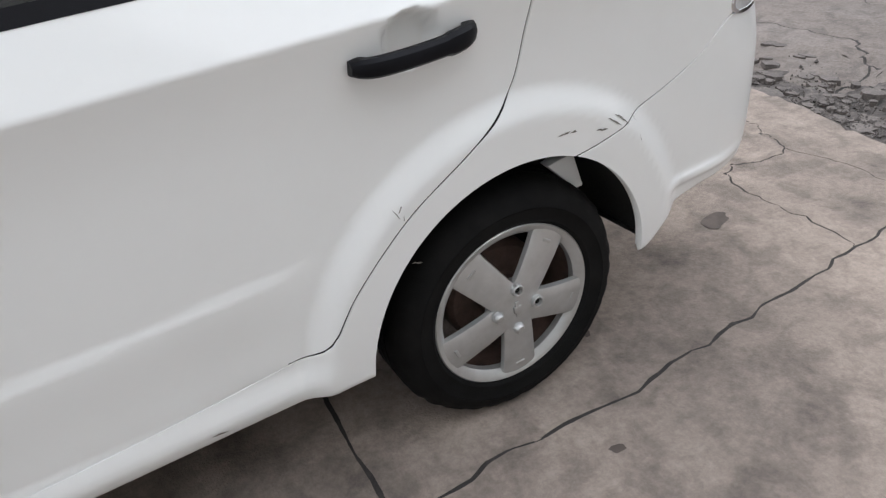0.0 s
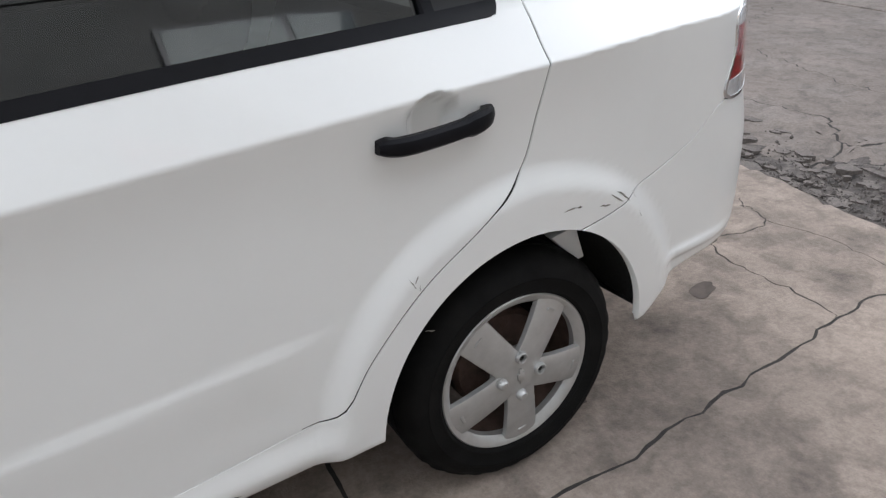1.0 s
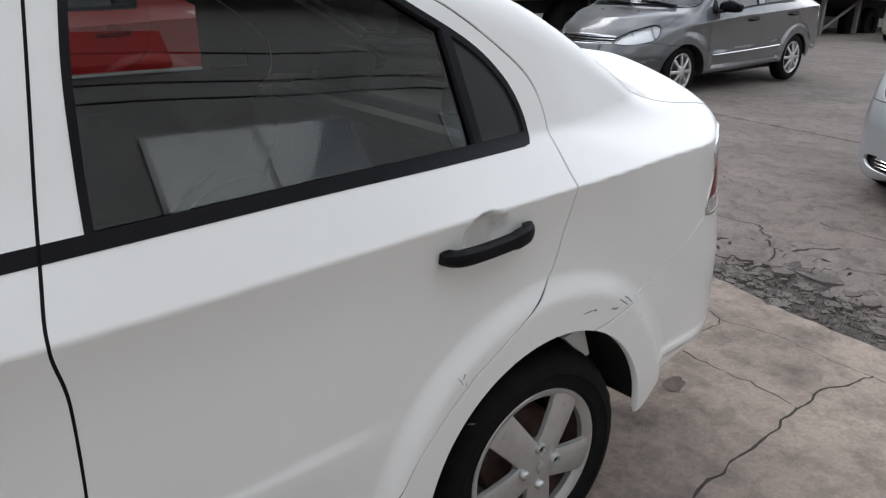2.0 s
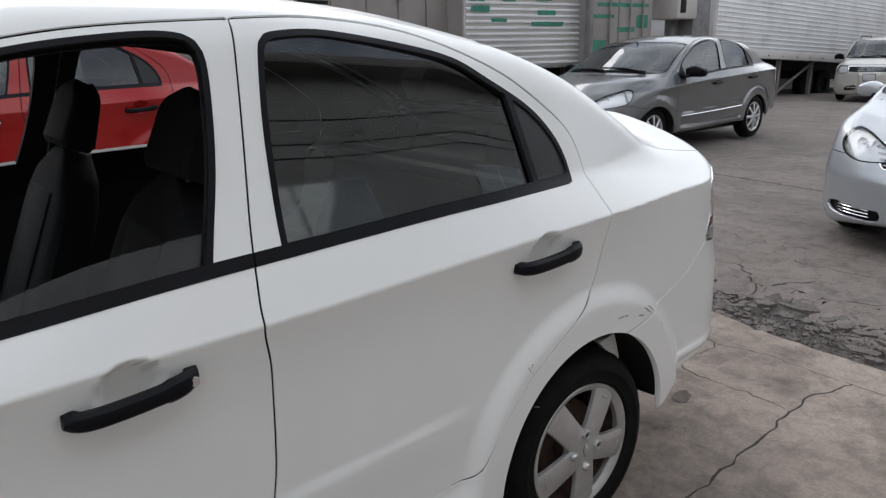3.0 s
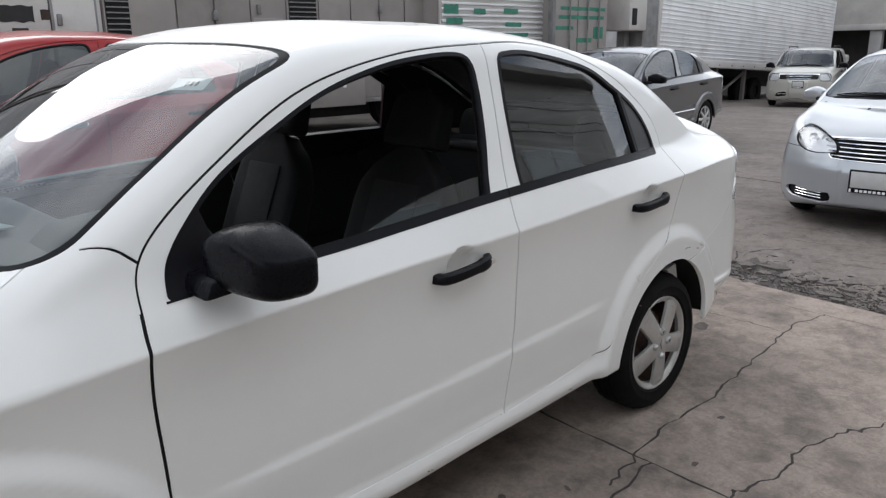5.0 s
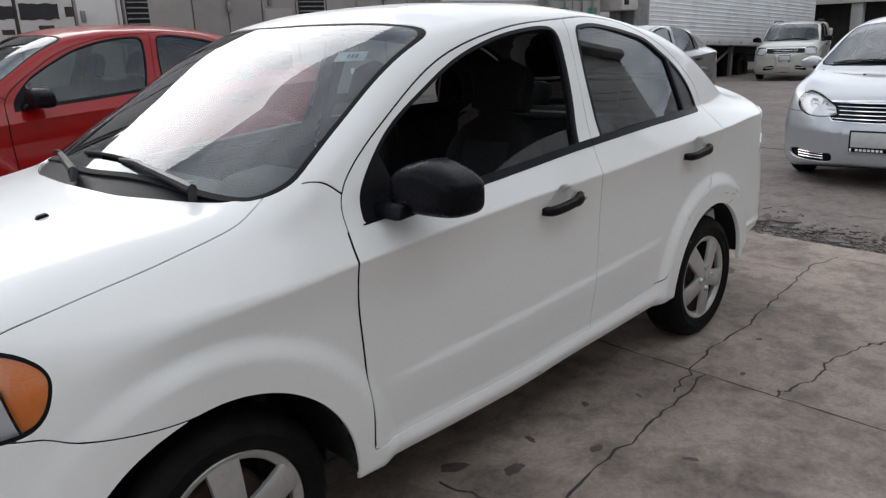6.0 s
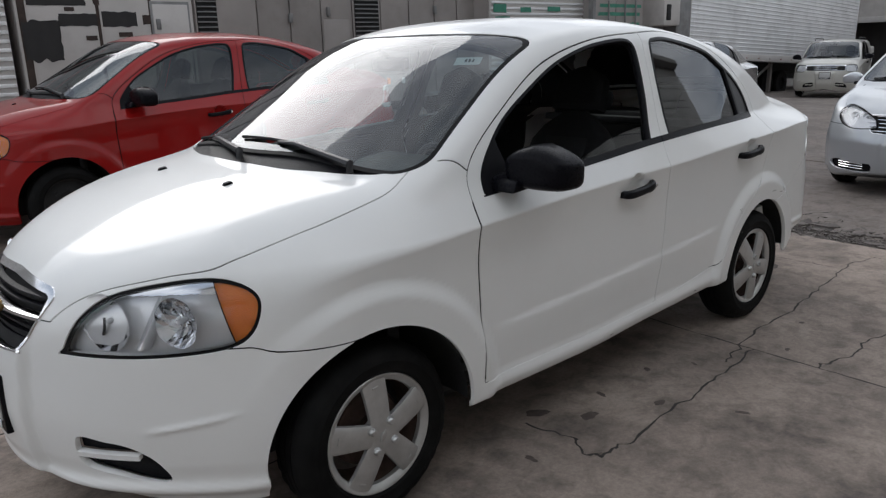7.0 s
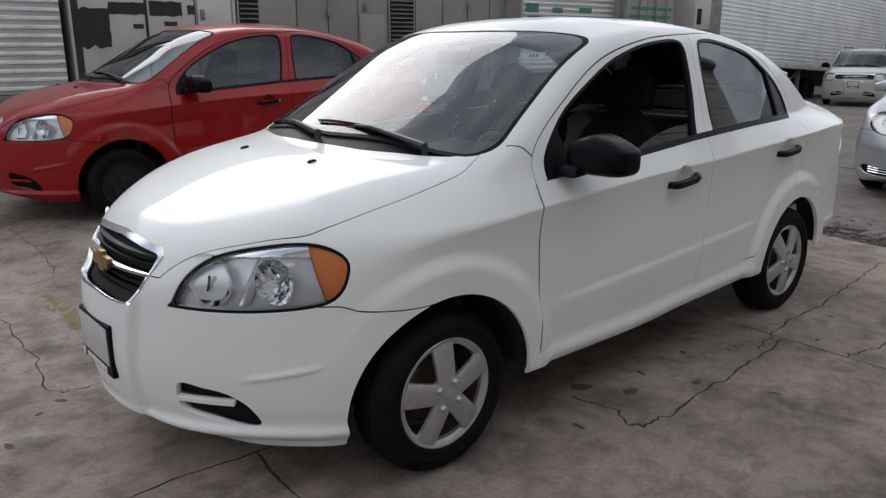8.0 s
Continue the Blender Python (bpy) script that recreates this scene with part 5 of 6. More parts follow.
CRACKS = [
    ([(.62, 1.01), (.40, .97), (.16, .93), (-.26, .93), (-.52, .905), (-.88, .876), (-1.21, .842), (-1.47, .834), (-1.64, .90)], .012, .022),
    ([(-1.64, .90), (-1.63, 1.18), (-1.60, 1.9), (-1.55, 3.4)], .008, .01),
    ([(-1.708, .007), (-1.657, .148), (-1.613, .262), (-1.444, .288), (-1.353, .24), (-1.248, .346), (-1.233, .456), (-1.233, .634), (-1.211, .842)], .008, .02),
    ([(-1.613, .262), (-1.659, .443), (-1.653, .637), (-1.64, .90)], .006, .012),
    ([(-1.78, -1.6), (-1.72, -.7), (-1.708, .007)], .008, .012),
    ([(.30, -4.0), (.32, -1.2), (.35, .25), (.385, .60), (.400, 1.034), (.410, 1.338), (.426, 1.73), (.47, 3.4)], .014, .006),
    ([(.40, 1.036), (.80, 1.066), (1.026, 1.077), (1.422, 1.096), (1.618, 1.118), (1.713, 1.054), (1.691, .928), (1.70, .75)], .013, .026),
    ([(.408, 1.338), (.24, 1.36), (.073, 1.388), (-.114, 1.386), (-.326, 1.445), (-.511, 1.535), (-.9, 1.6)], .012, .024),
    ([(3.9, .30), (3.377, .274), (3.18, .264), (2.94, .286), (2.2, .27), (1.2, .25), (.34, .25)], .014, .005),
    ([(2.928, .288), (2.957, .485), (2.96, .66), (2.98, 1.4), (3.0, 3.4)], .014, .005),
    ([(3.6, -2.42), (3.225, -2.383), (3.044, -2.369), (2.891, -2.466), (2.832, -3.12), (2.858, -3.9)], .008, .02),
    ([(2.891, -2.466), (2.70, -2.42), (2.4, -2.5)], .006, .02),
    ([(3.3, -2.37), (3.323, -1.891), (3.32, -1.41), (3.328, -1.056), (3.354, -.765), (3.28, -.701), (3.118, -.695), (2.6, -.72)], .009, .025),
    ([(3.328, -1.056), (3.6, -.98), (3.9, -1.0)], .006, .02),
]
PIT_EDGE = [(-1.79, -4.0), (-1.90, -1.5), (-2.005, -.204), (-1.975, .10), (-1.925, .40), (-1.90, .63), (-1.875, 1.10), (-1.84, 2.0), (-1.78, 3.4)]
FAR_CRACKS = [
    ([(-2.95, -.38), (-2.80, -.24), (-2.68, -.13), (-2.77, .0), (-2.94, .11)], .020, .02),
    ([(-2.57, .16), (-2.66, .26), (-2.72, .35), (-2.81, .63), (-3.0, 1.1)], .015, .03),
    ([(-2.25, .36), (-2.31, .44), (-2.36, .53), (-2.47, .72), (-2.40, 1.0)], .022, .03),
    ([(-2.37, -.14), (-2.53, -.06), (-2.68, -.13)], .014, .02),
    ([(-2.31, -.03), (-2.40, -.06), (-2.47, -.01), (-2.47, .08), (-2.40, .13), (-2.30, .12), (-2.25, .06), (-2.31, -.03)], .016, .01),
    ([(-2.47, .08), (-2.57, .16)], .012, .02),
    ([(-2.75, -1.6), (-2.9, -.8), (-2.95, -.38)], .012, .05),
    ([(-3.3, -.2), (-3.25, .15), (-3.4, .5)], .014, .04),
    ([(-2.95, .55), (-3.1, .9), (-3.05, 1.5)], .012, .04),
    ([(-3.9, -1.6), (-3.6, -.6), (-3.75, .2), (-3.5, 1.2)], .010, .06),
    ([(-3.6, -.6), (-4.4, -.3), (-5.2, -.7)], .009, .06),
    ([(-3.3, -2.6), (-4.2, -2.2), (-5.4, -2.6)], .010, .06),
]


def ground_sheet(x0, x1, y0, y1, cell):
    xs, ys = np.arange(x0, x1 + cell / 2, cell), np.arange(y0, y1 + cell / 2, cell)
    gx, gy = np.meshgrid(xs, ys, indexing="ij")
    v = np.stack((gx.ravel(), gy.ravel(), np.zeros(gx.size)), 1)
    m = len(ys)
    faces = [[i * m + j, (i + 1) * m + j, (i + 1) * m + j + 1, i * m + j + 1] for i in range(len(xs) - 1) for j in range(m - 1)]
    return Sheet(v, np.tile((0.0, 0.0, 1.0), (len(v), 1)), faces)


def inside_box(v, lo, hi):
    return (v[:, 0] > lo[0]) & (v[:, 0] < hi[0]) & (v[:, 1] > lo[1]) & (v[:, 1] < hi[1])


def near(runs, v, reach):
    """The least distance of points from several lines, worked out only close to them."""
    best = np.full(len(v), 9.0)
    for ln in runs:
        k = np.nonzero(inside_box(v, ln.min(0) - reach, ln.max(0) + reach))[0]
        if len(k):
            best[k] = np.minimum(best[k], line_dist(ln, v[k, :2]))
    return best


def side_dist(poly, q):
    """Distance from an open line, positive on its left."""
    best, sign = np.full(len(q), 1e9), np.ones(len(q))
    for s, e in zip(poly[:-1], poly[1:]):
        d = e - s
        t = np.clip(((q - s) @ d) / max(d @ d, 1e-12), 0, 1)
        r = q - s - t[:, None] * d
        h = np.hypot(*r.T)
        k = h < best
        best[k] = h[k]
        sign[k] = np.where(d[0] * (q - s)[k, 1] - d[1] * (q - s)[k, 0] >= 0, 1, -1)
    return best * sign


def make_ground():
    bm = bmesh.new()
    xs = [-300, -120, -60, -45, -44, -40, -36, -32, -28, -24, -20, -16, -12, -9, -7, -5.99, -5.9, -5, -4, 0, 4.4, 4.48, 6, 20, 60, 300]
    ys = [-300, -100, -40, -20, -10, -7, -6.38, -6.3, -5.2, -4, -3, -2.2, -1.2, 0, 3.3, 3.38, 6, 12, 40, 100, 300]
    bed = lambda x, y: .12 if -5.95 < x < 4.45 and -6.35 < y < 3.35 else .003
    g = [[bm.verts.new((x, y, float(level(x, y)) - bed(x, y))) for y in ys] for x in xs]
    for i in range(len(xs) - 1):
        for j in range(len(ys) - 1):
            bm.faces.new((g[i][j], g[i + 1][j], g[i + 1][j + 1], g[i][j + 1]))
    ground = part("ground", bm, YARD)
    tagged(ground, "worn grey yard of cracked concrete slabs and patched asphalt", "ground", kind="structure")
    sheet = ground_sheet(-6.0, 4.5, -6.4, 3.4, .07)
    edge = wander(PIT_EDGE, .05, .012, 9)
    pit = lambda v: v[:, 0] - np.interp(v[:, 1], edge[:, 1], edge[:, 0])
    sheet.cut(pit, 0.0)
    runs = [wander(pts, .04, am, i + 1) for i, (pts, w, am) in enumerate(CRACKS + FAR_CRACKS)]
    for reach in (.07, .045):
        sheet.refine(lambda v: near(runs, v, reach) < reach)
    lines = []
    for i, (ln, (pts, w, am)) in enumerate(zip(runs, CRACKS + FAR_CRACKS)):
        lo, hi = ln.min(0) - .12, ln.max(0) + .12
        half = lambda v, w=w, i=i: w * .36 * (1.05 + .35 * np.sin(v[:, 0] * 23 + i) * np.sin(v[:, 1] * 19 + 2 * i) + .25 * np.sin(v[:, 0] * 71 + v[:, 1] * 43 + i) * np.sin(v[:, 1] * 83 - v[:, 0] * 31))
        reg = lambda v, lo=lo, hi=hi, ln=ln: inside_box(v, lo, hi) & (near([ln], v, .04) < .04)
        for sg in (1, -1):
            sheet.cut(lambda v, ln=ln, half=half, sg=sg: side_dist(ln, v[:, :2]) - sg * half(v), 0.0, reg)
        lines.append((lambda v, ln=ln, half=half: line_dist(ln, v[:, :2]) - half(v), lambda v, lo=lo, hi=hi: inside_box(v, lo, hi)))
    c = sheet.centres()
    crack = np.zeros(len(c), bool)
    for wid, reg in lines:
        u = reg(c)
        if u.any():
            k = np.nonzero(u)[0]
            crack[k[wid(c[k]) < 0]] = True
    far = pit(c) < 0
    # loose stones and a broken hollow next to the slab's edge
    hollow = far & (pit(c) > -.34 - .16 * np.sin(c[:, 1] * 3.1 + 1.0) - .10 * np.sin(c[:, 1] * 9.0) - .05 * np.sin(c[:, 1] * 31.0)) & (c[:, 1] > -2.5)
    vz = level(sheet.v[:, 0], sheet.v[:, 1])
    d = pit(sheet.v)
    bumps = np.array([noise.noise(Vector((p[0] * 7, p[1] * 7, 0))) + .6 * noise.noise(Vector((p[0] * 19, p[1] * 19, 4))) if -1.1 < q < -.01 else 0.0 for p, q in zip(sheet.v, d)])
    dip = np.where((d < -.0005), -.014 - .028 * step(0, .10, -d) * (1 - step(.40, .80, -d)) + bumps * .030 * step(.02, .1, -d) * (1 - step(.6, 1.0, -d)), 0.0)
    sheet.v[:, 2] = vz + dip
    # slabs: what hangs together between the cracks
    parent = list(range(len(sheet.v)))

    def root(a):
        while parent[a] != a:
            parent[a] = parent[parent[a]]
            a = parent[a]
        return a
    kinds = np.where(crack, 0, np.where(hollow, 3, np.where(far, 2, 1)))
    for i, f in enumerate(sheet.faces):
        if kinds[i] == 1:
            r = root(f[0])
            for p in f[1:]:
                q = root(p)
                if q != r:
                    parent[q] = r
    comp = np.array([root(f[0]) if kinds[i] == 1 else -1 for i, f in enumerate(sheet.faces)])
    for r in np.unique(comp[comp >= 0]):
        pick = comp == r
        # slabs centred ahead of x = 2.6 get the darker concrete
        front_slab = sheet.v[np.unique(np.concatenate([np.asarray(sheet.faces[i]) for i in np.nonzero(pick)[0]]))].mean(0)[0] > 2.6
        strip = sheet.v[np.unique(np.concatenate([np.asarray(sheet.faces[i]) for i in np.nonzero(pick)[0]]))].mean(0)[0] < -1.68
        panel("slab", sheet, pick, EDGE_CONCRETE if strip else DARKER_CONCRETE if front_slab else CONCRETE, ground, fold=.02, label="darker concrete slab" if front_slab else "cracked concrete slab")
    panel("crack_fill", sheet, kinds == 0, CRACK, ground, offset=-.0012, label="dark dirt in the cracks")
    panel("asphalt_patch", sheet, kinds == 2, YARD, ground, label="worn grey asphalt")
    panel("broken_edge", sheet, kinds == 3, GRAVEL, ground, label="broken asphalt with loose stones")
    return ground


def pebbles():
    rnd = random.Random(5)
    bm = bmesh.new()
    for k in range(3200):
        y = rnd.uniform(-1.2, 2.4)
        x = -1.95 - abs(rnd.gauss(0, .20)) - .02
        r = rnd.uniform(.003, .009) * (2.0 if rnd.random() < .10 else 1)
        c = Vector((x, y, float(level(x, y)) - .030 + r * .3))
        vs = [bm.verts.new(c + Vector((r * rnd.uniform(.6, 1.2) * a, r * rnd.uniform(.6, 1.2) * b, r * rnd.uniform(.5, .9) * e))) for a, b, e in ((1, 0, 0), (-1, 0, 0), (0, 1, 0), (0, -1, 0), (0, 0, 1), (0, 0, -1))]
        for a, b, e in ((0, 2, 4), (2, 1, 4), (1, 3, 4), (3, 0, 4), (2, 0, 5), (1, 2, 5), (3, 1, 5), (0, 3, 5)):
            bm.faces.new((vs[a], vs[b], vs[e]))
    ob = part("loose_stones", bm, STONE, smooth=False)
    tagged(ob, "loose grey stones scattered over the broken asphalt", "stones", kind="stuff")


def chunks(ground):
    """Flat broken plates of asphalt lying unevenly in the hollow behind the slab's edge."""
    rnd = random.Random(21)
    placed = []
    for k in range(3000):
        y = rnd.uniform(-2.4, 2.2)
        d = abs(rnd.gauss(.10, .30)) + .06
        x = -1.96 - d
        r = rnd.choice((.014, .018, .025, .035, .06)) * rnd.uniform(.8, 1.2) * (1 + 1.2 * min(d, .8))
        if d > .85 or any((x - a) ** 2 + (y - b) ** 2 < (r + q) ** 2 * .72 for a, b, q in placed):
            continue
        placed.append((x, y, r))
        if len(placed) > 290:
            break
        bm = bmesh.new()
        n, spin = rnd.randint(7, 11), rnd.uniform(0, 6.28)
        top, low = [], []
        tx, ty, lift = rnd.gauss(0, .025), rnd.gauss(0, .025), rnd.uniform(-.024, -.010)
        for i in range(n):
            a = spin + (i + rnd.uniform(-.28, .28)) / n * 2 * math.pi
            q = r * rnd.uniform(.55, 1.25)
            px, py = q * math.cos(a), q * math.sin(a) * 1.25
            top.append(bm.verts.new((px * .96, py * .96, px * tx + py * ty)))
            low.append(bm.verts.new((px * 1.06, py * 1.06, -.05)))
        bm.faces.new(top)
        for i in range(n):
            bm.faces.new((top[i - 1], low[i - 1], low[i], top[i]))
        bmesh.ops.recalc_face_normals(bm, faces=bm.faces)
        ob = part("asphalt_piece", bm, CHUNK, ground, smooth=False)
        ob.location = (x, y, float(level(x, y)) - .012 + lift)


def blot(name, x, y, rx, ry, mat, label, seed, spin=0.0):
    bm = bmesh.new()
    ring = []
    for i in range(28):
        a = 2 * math.pi * i / 28
        k = 1 + .45 * noise.noise(Vector((math.cos(a) * 1.6, math.sin(a) * 1.6, seed)))
        px, py = rx * k * math.cos(a), ry * k * math.sin(a)
        qx, qy = x + px * math.cos(spin) - py * math.sin(spin), y + px * math.sin(spin) + py * math.cos(spin)
        ring.append(bm.verts.new((qx, qy, float(level(qx, qy)) + .0015)))
    bm.faces.new(ring)
    ob = part(name, bm, mat, smooth=False)
    tagged(ob, label, "stain", group="stains on the concrete")


# ---- cars ----
SHAPE = Sedan()
SKIN = saloon_skin(SHAPE)
white = saloon("saloon_car", "white four-door saloon car with black handles and silver wheel covers", Matrix.Identity(4), WHITE, SKIN, SHAPE, front_turn=radians(59), rear_turn=radians(94))
red = saloon("saloon_car", "red four-door saloon car with bare black wheels", pose(-.45, -4.4, .08), RED, SKIN, SHAPE, covers=False, open_glass=False)


class MidSaloon(Sedan):
    """A mid-size saloon with a longer arched roof."""
    cups = ()
    nose_a, nose_n = .586, 2.42
    flare = .018
    swell = .010
    roof = staticmethod(curve((-1.2, .90), (-.80, 1.07), (-.55, 1.18), (-.25, 1.33), (.05, 1.43), (.5, 1.495), (.9, 1.51), (1.2, 1.505), (1.5, 1.47), (1.75, 1.40), (2.1, 1.23), (2.5, 1.02), (3.0, .74)))
    nose = staticmethod(curve((.12, 3.22), (.2, 3.28), (.35, 3.30), (.5, 3.30), (.6, 3.27), (.7, 3.22), (.8, 3.14), (.9, 3.0), (1.2, 2.8)))
    deck = staticmethod(curve((-1.1, 1.0), (-1.0, 1.06), (-.92, 1.09), (-.8, 1.10), (-.45, 1.112), (-.25, 1.16), (0, 1.25), (1.9, 1.25), (2.15, 1.12), (2.3, 1.065), (2.4, 1.04), (2.63, .995), (2.8, .95), (3.0, .88), (3.15, .80), (3.25, .72), (3.4, .6)))


class LowSaloon(MidSaloon):
    """A long low saloon."""
    deck = staticmethod(curve((-1.1, 1.0), (-1.0, 1.06), (-.8, 1.10), (-.25, 1.16), (0, 1.25), (1.85, 1.25), (2.1, 1.08), (2.3, 1.02), (2.4, 1.005), (2.63, .965), (2.8, .935), (3.0, .885), (3.15, .83), (3.25, .75), (3.4, .6)))
    nose_a, nose_n, nose_w = .47, 2.9, .86
    k_nose, k_top, crown = .07, .06, .03
    chin, swell = .006, .008


class Wagon(Sedan):
    """A square off-roader with an upright tail."""
    cups = ()
    flare = .022
    swell = .006
    tumble, tumble2 = .20, .10
    plan = staticmethod(curve((-1.05, .80), (-.65, .83), (0, .845), (1, .855), (2.07, .855), (2.8, .84), (3.3, .80)))
    glass_w = staticmethod(curve((-1, .78), (0, .80), (1.6, .815), (2.13, .80), (2.4, .77), (2.8, .70)))
    tail = staticmethod(curve((.12, .90), (.4, .98), (1.0, .97), (1.2, .94), (1.5, .86), (1.7, .8)))
    roof = staticmethod(curve((-1.2, 1.30), (-1.0, 1.42), (-.85, 1.475), (-.4, 1.50), (.5, 1.512), (1.2, 1.505), (1.6, 1.47), (1.85, 1.38), (2.1, 1.23), (2.42, 1.03), (3.0, .72)))
    nose = staticmethod(curve((.12, 3.0), (.25, 3.1), (.4, 3.14), (.6, 3.14), (.8, 3.11), (.9, 3.05), (.95, 2.95), (1.2, 2.8)))
    deck = staticmethod(curve((-1.1, 1.3), (-.9, 1.3), (1.9, 1.25), (2.15, 1.12), (2.35, 1.04), (2.63, 1.015), (2.9, .98), (3.05, .95), (3.15, .88), (3.4, .7)))
    nose_a, nose_n, nose_w = .20, 3.0, .86
    tail_a, tail_n = .10, 4.0


def outline_grille(half, top, bottom, taper=.03):
    return joined([(-.25, top), (0, top), (half - .02, top - .012)], [(half - .02, top - .012), (half, top - .03), (half - taper, bottom + .01)], [(half - taper, bottom + .01), (0, bottom), (-.25, bottom)], [(-.25, bottom), (-.25, top)])


MID_LAMP = rounded([(-1.83, .655), (-1.79, .70), (-1.66, .775), (-1.48, .835), (-1.34, .86), (-1.31, .80), (-1.36, .70), (-1.50, .655), (-1.68, .635)])
LOW_LAMP = rounded([(-1.90, .655), (-1.90, .685), (-1.84, .745), (-1.66, .815), (-1.48, .845), (-1.42, .82), (-1.42, .745), (-1.54, .675), (-1.72, .64)])
SUV_LAMP = rounded([(-1.63, .70), (-1.62, .84), (-1.52, .865), (-1.36, .86), (-1.33, .78), (-1.36, .70), (-1.5, .685)])
LOW_FOG = rounded([(-1.93, .335), (-1.75, .345), (-1.55, .335), (-1.48, .30), (-1.55, .255), (-1.75, .245), (-1.93, .255)], 6)
mid_shape, low_shape, wagon_shape = MidSaloon(), LowSaloon(), Wagon()
mid_skin = saloon_skin(mid_shape, .05, 84, 36, (MID_LAMP, outline_grille(.40, .745, .640), FOG))
grey = saloon("saloon_car", "dark grey four-door saloon car with alloy wheels", pose(-9.3, -4.75, float(level(-9, -4.6)), 0, 0, 3.0), GREY, mid_skin, mid_shape, open_glass=False, spokes=8, metal=ALLOY, size=(1.083, 1.05, 1.0), wheel=1.10,
              front={"slats": ((.665, 3.235, .36, .005, CHROME), (.695, 3.215, .37, .005, CHROME), (.722, 3.20, .37, .005, CHROME)), "badge": False, "plate": (3.30, .42)})
for s in (1, -1):
    part("side_strip", tube([(x, s * (side_point(mid_shape, x, .50 + .02 * (1.2 - x)) + .006), .50 + .02 * (1.2 - x)) for x in np.linspace(.45, 2.0, 14)], .010, 6), CHROME, grey, "bright strip along the doors")
low_skin = saloon_skin(low_shape, .05, 84, 40, (LOW_LAMP, outline_grille(.42, .785, .60, .10), LOW_FOG))
silver = saloon("saloon_car", "silver four-door saloon car with a chrome-slatted grille", pose(-7.42, .22, float(level(-5, .5)), 0, 0, 3.0), SILVER, low_skin, low_shape, open_glass=False, spokes=8, metal=ALLOY, size=(1.115, 1.05, .98), wheel=1.08, mirrors=SILVER,
                front={"slats": ((.632, 3.262, .335, .008, CHROME), (.665, 3.245, .36, .008, CHROME), (.698, 3.222, .39, .008, CHROME), (.73, 3.20, .41, .007, CHROME), (.762, 3.18, .41, .007, CHROME)), "badge": False, "plate": (3.315, .455), "trim": ((.30, 3.285, .60, .007, CHROME),)})
for s in (1, -1):
    for z in (.275, .298, .321):
        ang = np.linspace(.36, .62, 9)
        run = low_shape.project(np.tile((2.3, 0.0, z), (9, 1)), np.stack((np.cos(ang), np.sin(ang), 0 * ang), 1))
        part("bumper_strip", tube([(x - .006, s * (y - .004), h) for x, y, h in run], .005, 6), CHROME, silver, "chrome bar in the bumper slot")
wagon_skin = saloon_skin(wagon_shape, .07, 70, 30, (SUV_LAMP, outline_grille(.52, .865, .70, .02), FOG))
suv = saloon("off_road_car", "pale gold off-road car parked before the white trailer", pose(-23.6, -7.6, float(level(-20, -7)), 0, 0, 14.0), CHAMPAGNE, wagon_skin, wagon_shape, open_glass=False, spokes=6, metal=ALLOY, size=(1.05, 1.055, 1.12), wheel=1.2,
             front={"slats": ((.74, 3.13, .48, .006, CHROME), (.785, 3.125, .49, .010, CHROME), (.825, 3.115, .49, .006, CHROME)), "badge": False, "plate": (3.16, .58)})
bm = bmesh.new()
for s in (1, -1):
    add_tube(bm, [(1.2, s * .60, 1.50), (1.1, s * .60, 1.545), (-.5, s * .60, 1.535), (-.6, s * .60, 1.49)], .014, 8)
part("roof_rack", bm, TRIM, suv, "black roof rails")


# ---- trucks and buildings round the yard ----
BOX_WALL = surface("dull_truck_panel", (0.27, 0.245, 0.23), 0.6, vary=0.16, scale=1.1, bump=0.1, bump_scale=60, dirt=(0.17, 0.15, 0.14), dirt_amount=0.5, dirt_scale=1.6, random_tint=0.10)
BOX_PALE = surface("pale_truck_panel", (0.52, 0.495, 0.47), 0.55, vary=0.12, scale=1.1, dirt=(0.30, 0.27, 0.25), dirt_amount=0.4, dirt_scale=1.8, random_tint=0.06)
BLACK_PAINT = surface("black_overpaint", (0.015, 0.014, 0.014), 0.6, vary=0.3, scale=6)
TRAILER = surface("ribbed_white_aluminium", (0.70, 0.70, 0.70), 0.45, metal=0.2, vary=0.10, scale=0.9, dirt=(0.36, 0.35, 0.34), dirt_amount=0.5, dirt_scale=1.2)
STEEL = surface("grey_painted_steel", (0.22, 0.22, 0.22), 0.6, metal=0.3, vary=0.25, scale=5, dirt=(0.12, 0.09, 0.07), dirt_amount=0.5, dirt_scale=4)
GREEN = surface("faded_green_paint", (0.03, 0.20, 0.13), 0.55, vary=0.25, scale=5)
OFFICE_WALL = surface("pale_rendered_wall", (0.46, 0.455, 0.44), 0.85, vary=0.10, scale=0.7, bump=0.3, bump_scale=60, dirt=(0.25, 0.245, 0.235), dirt_amount=0.5, dirt_scale=0.8)
RENDERED = surface("grey_rendered_wall", (0.36, 0.35, 0.335), 0.85, vary=0.12, scale=0.7, bump=0.3, bump_scale=60, dirt=(0.22, 0.21, 0.20), dirt_amount=0.5, dirt_scale=0.8)
BAY_SHADE = surface("painted_bay_shade", (0.05, 0.047, 0.045), 0.9, vary=0.2, scale=2)
WINDOW_GLASS = surface("building_window_glass", (0.40, 0.44, 0.44), 0.05, metal=0.5, vary=0.05, scale=2, spec=1.0)
ALU = surface("window_aluminium", (0.5, 0.5, 0.5), 0.4, metal=0.6, vary=0.08, scale=6)
SIGN_RED = surface("red_sign_board", (0.40, 0.035, 0.03), 0.5, vary=0.1, scale=2)
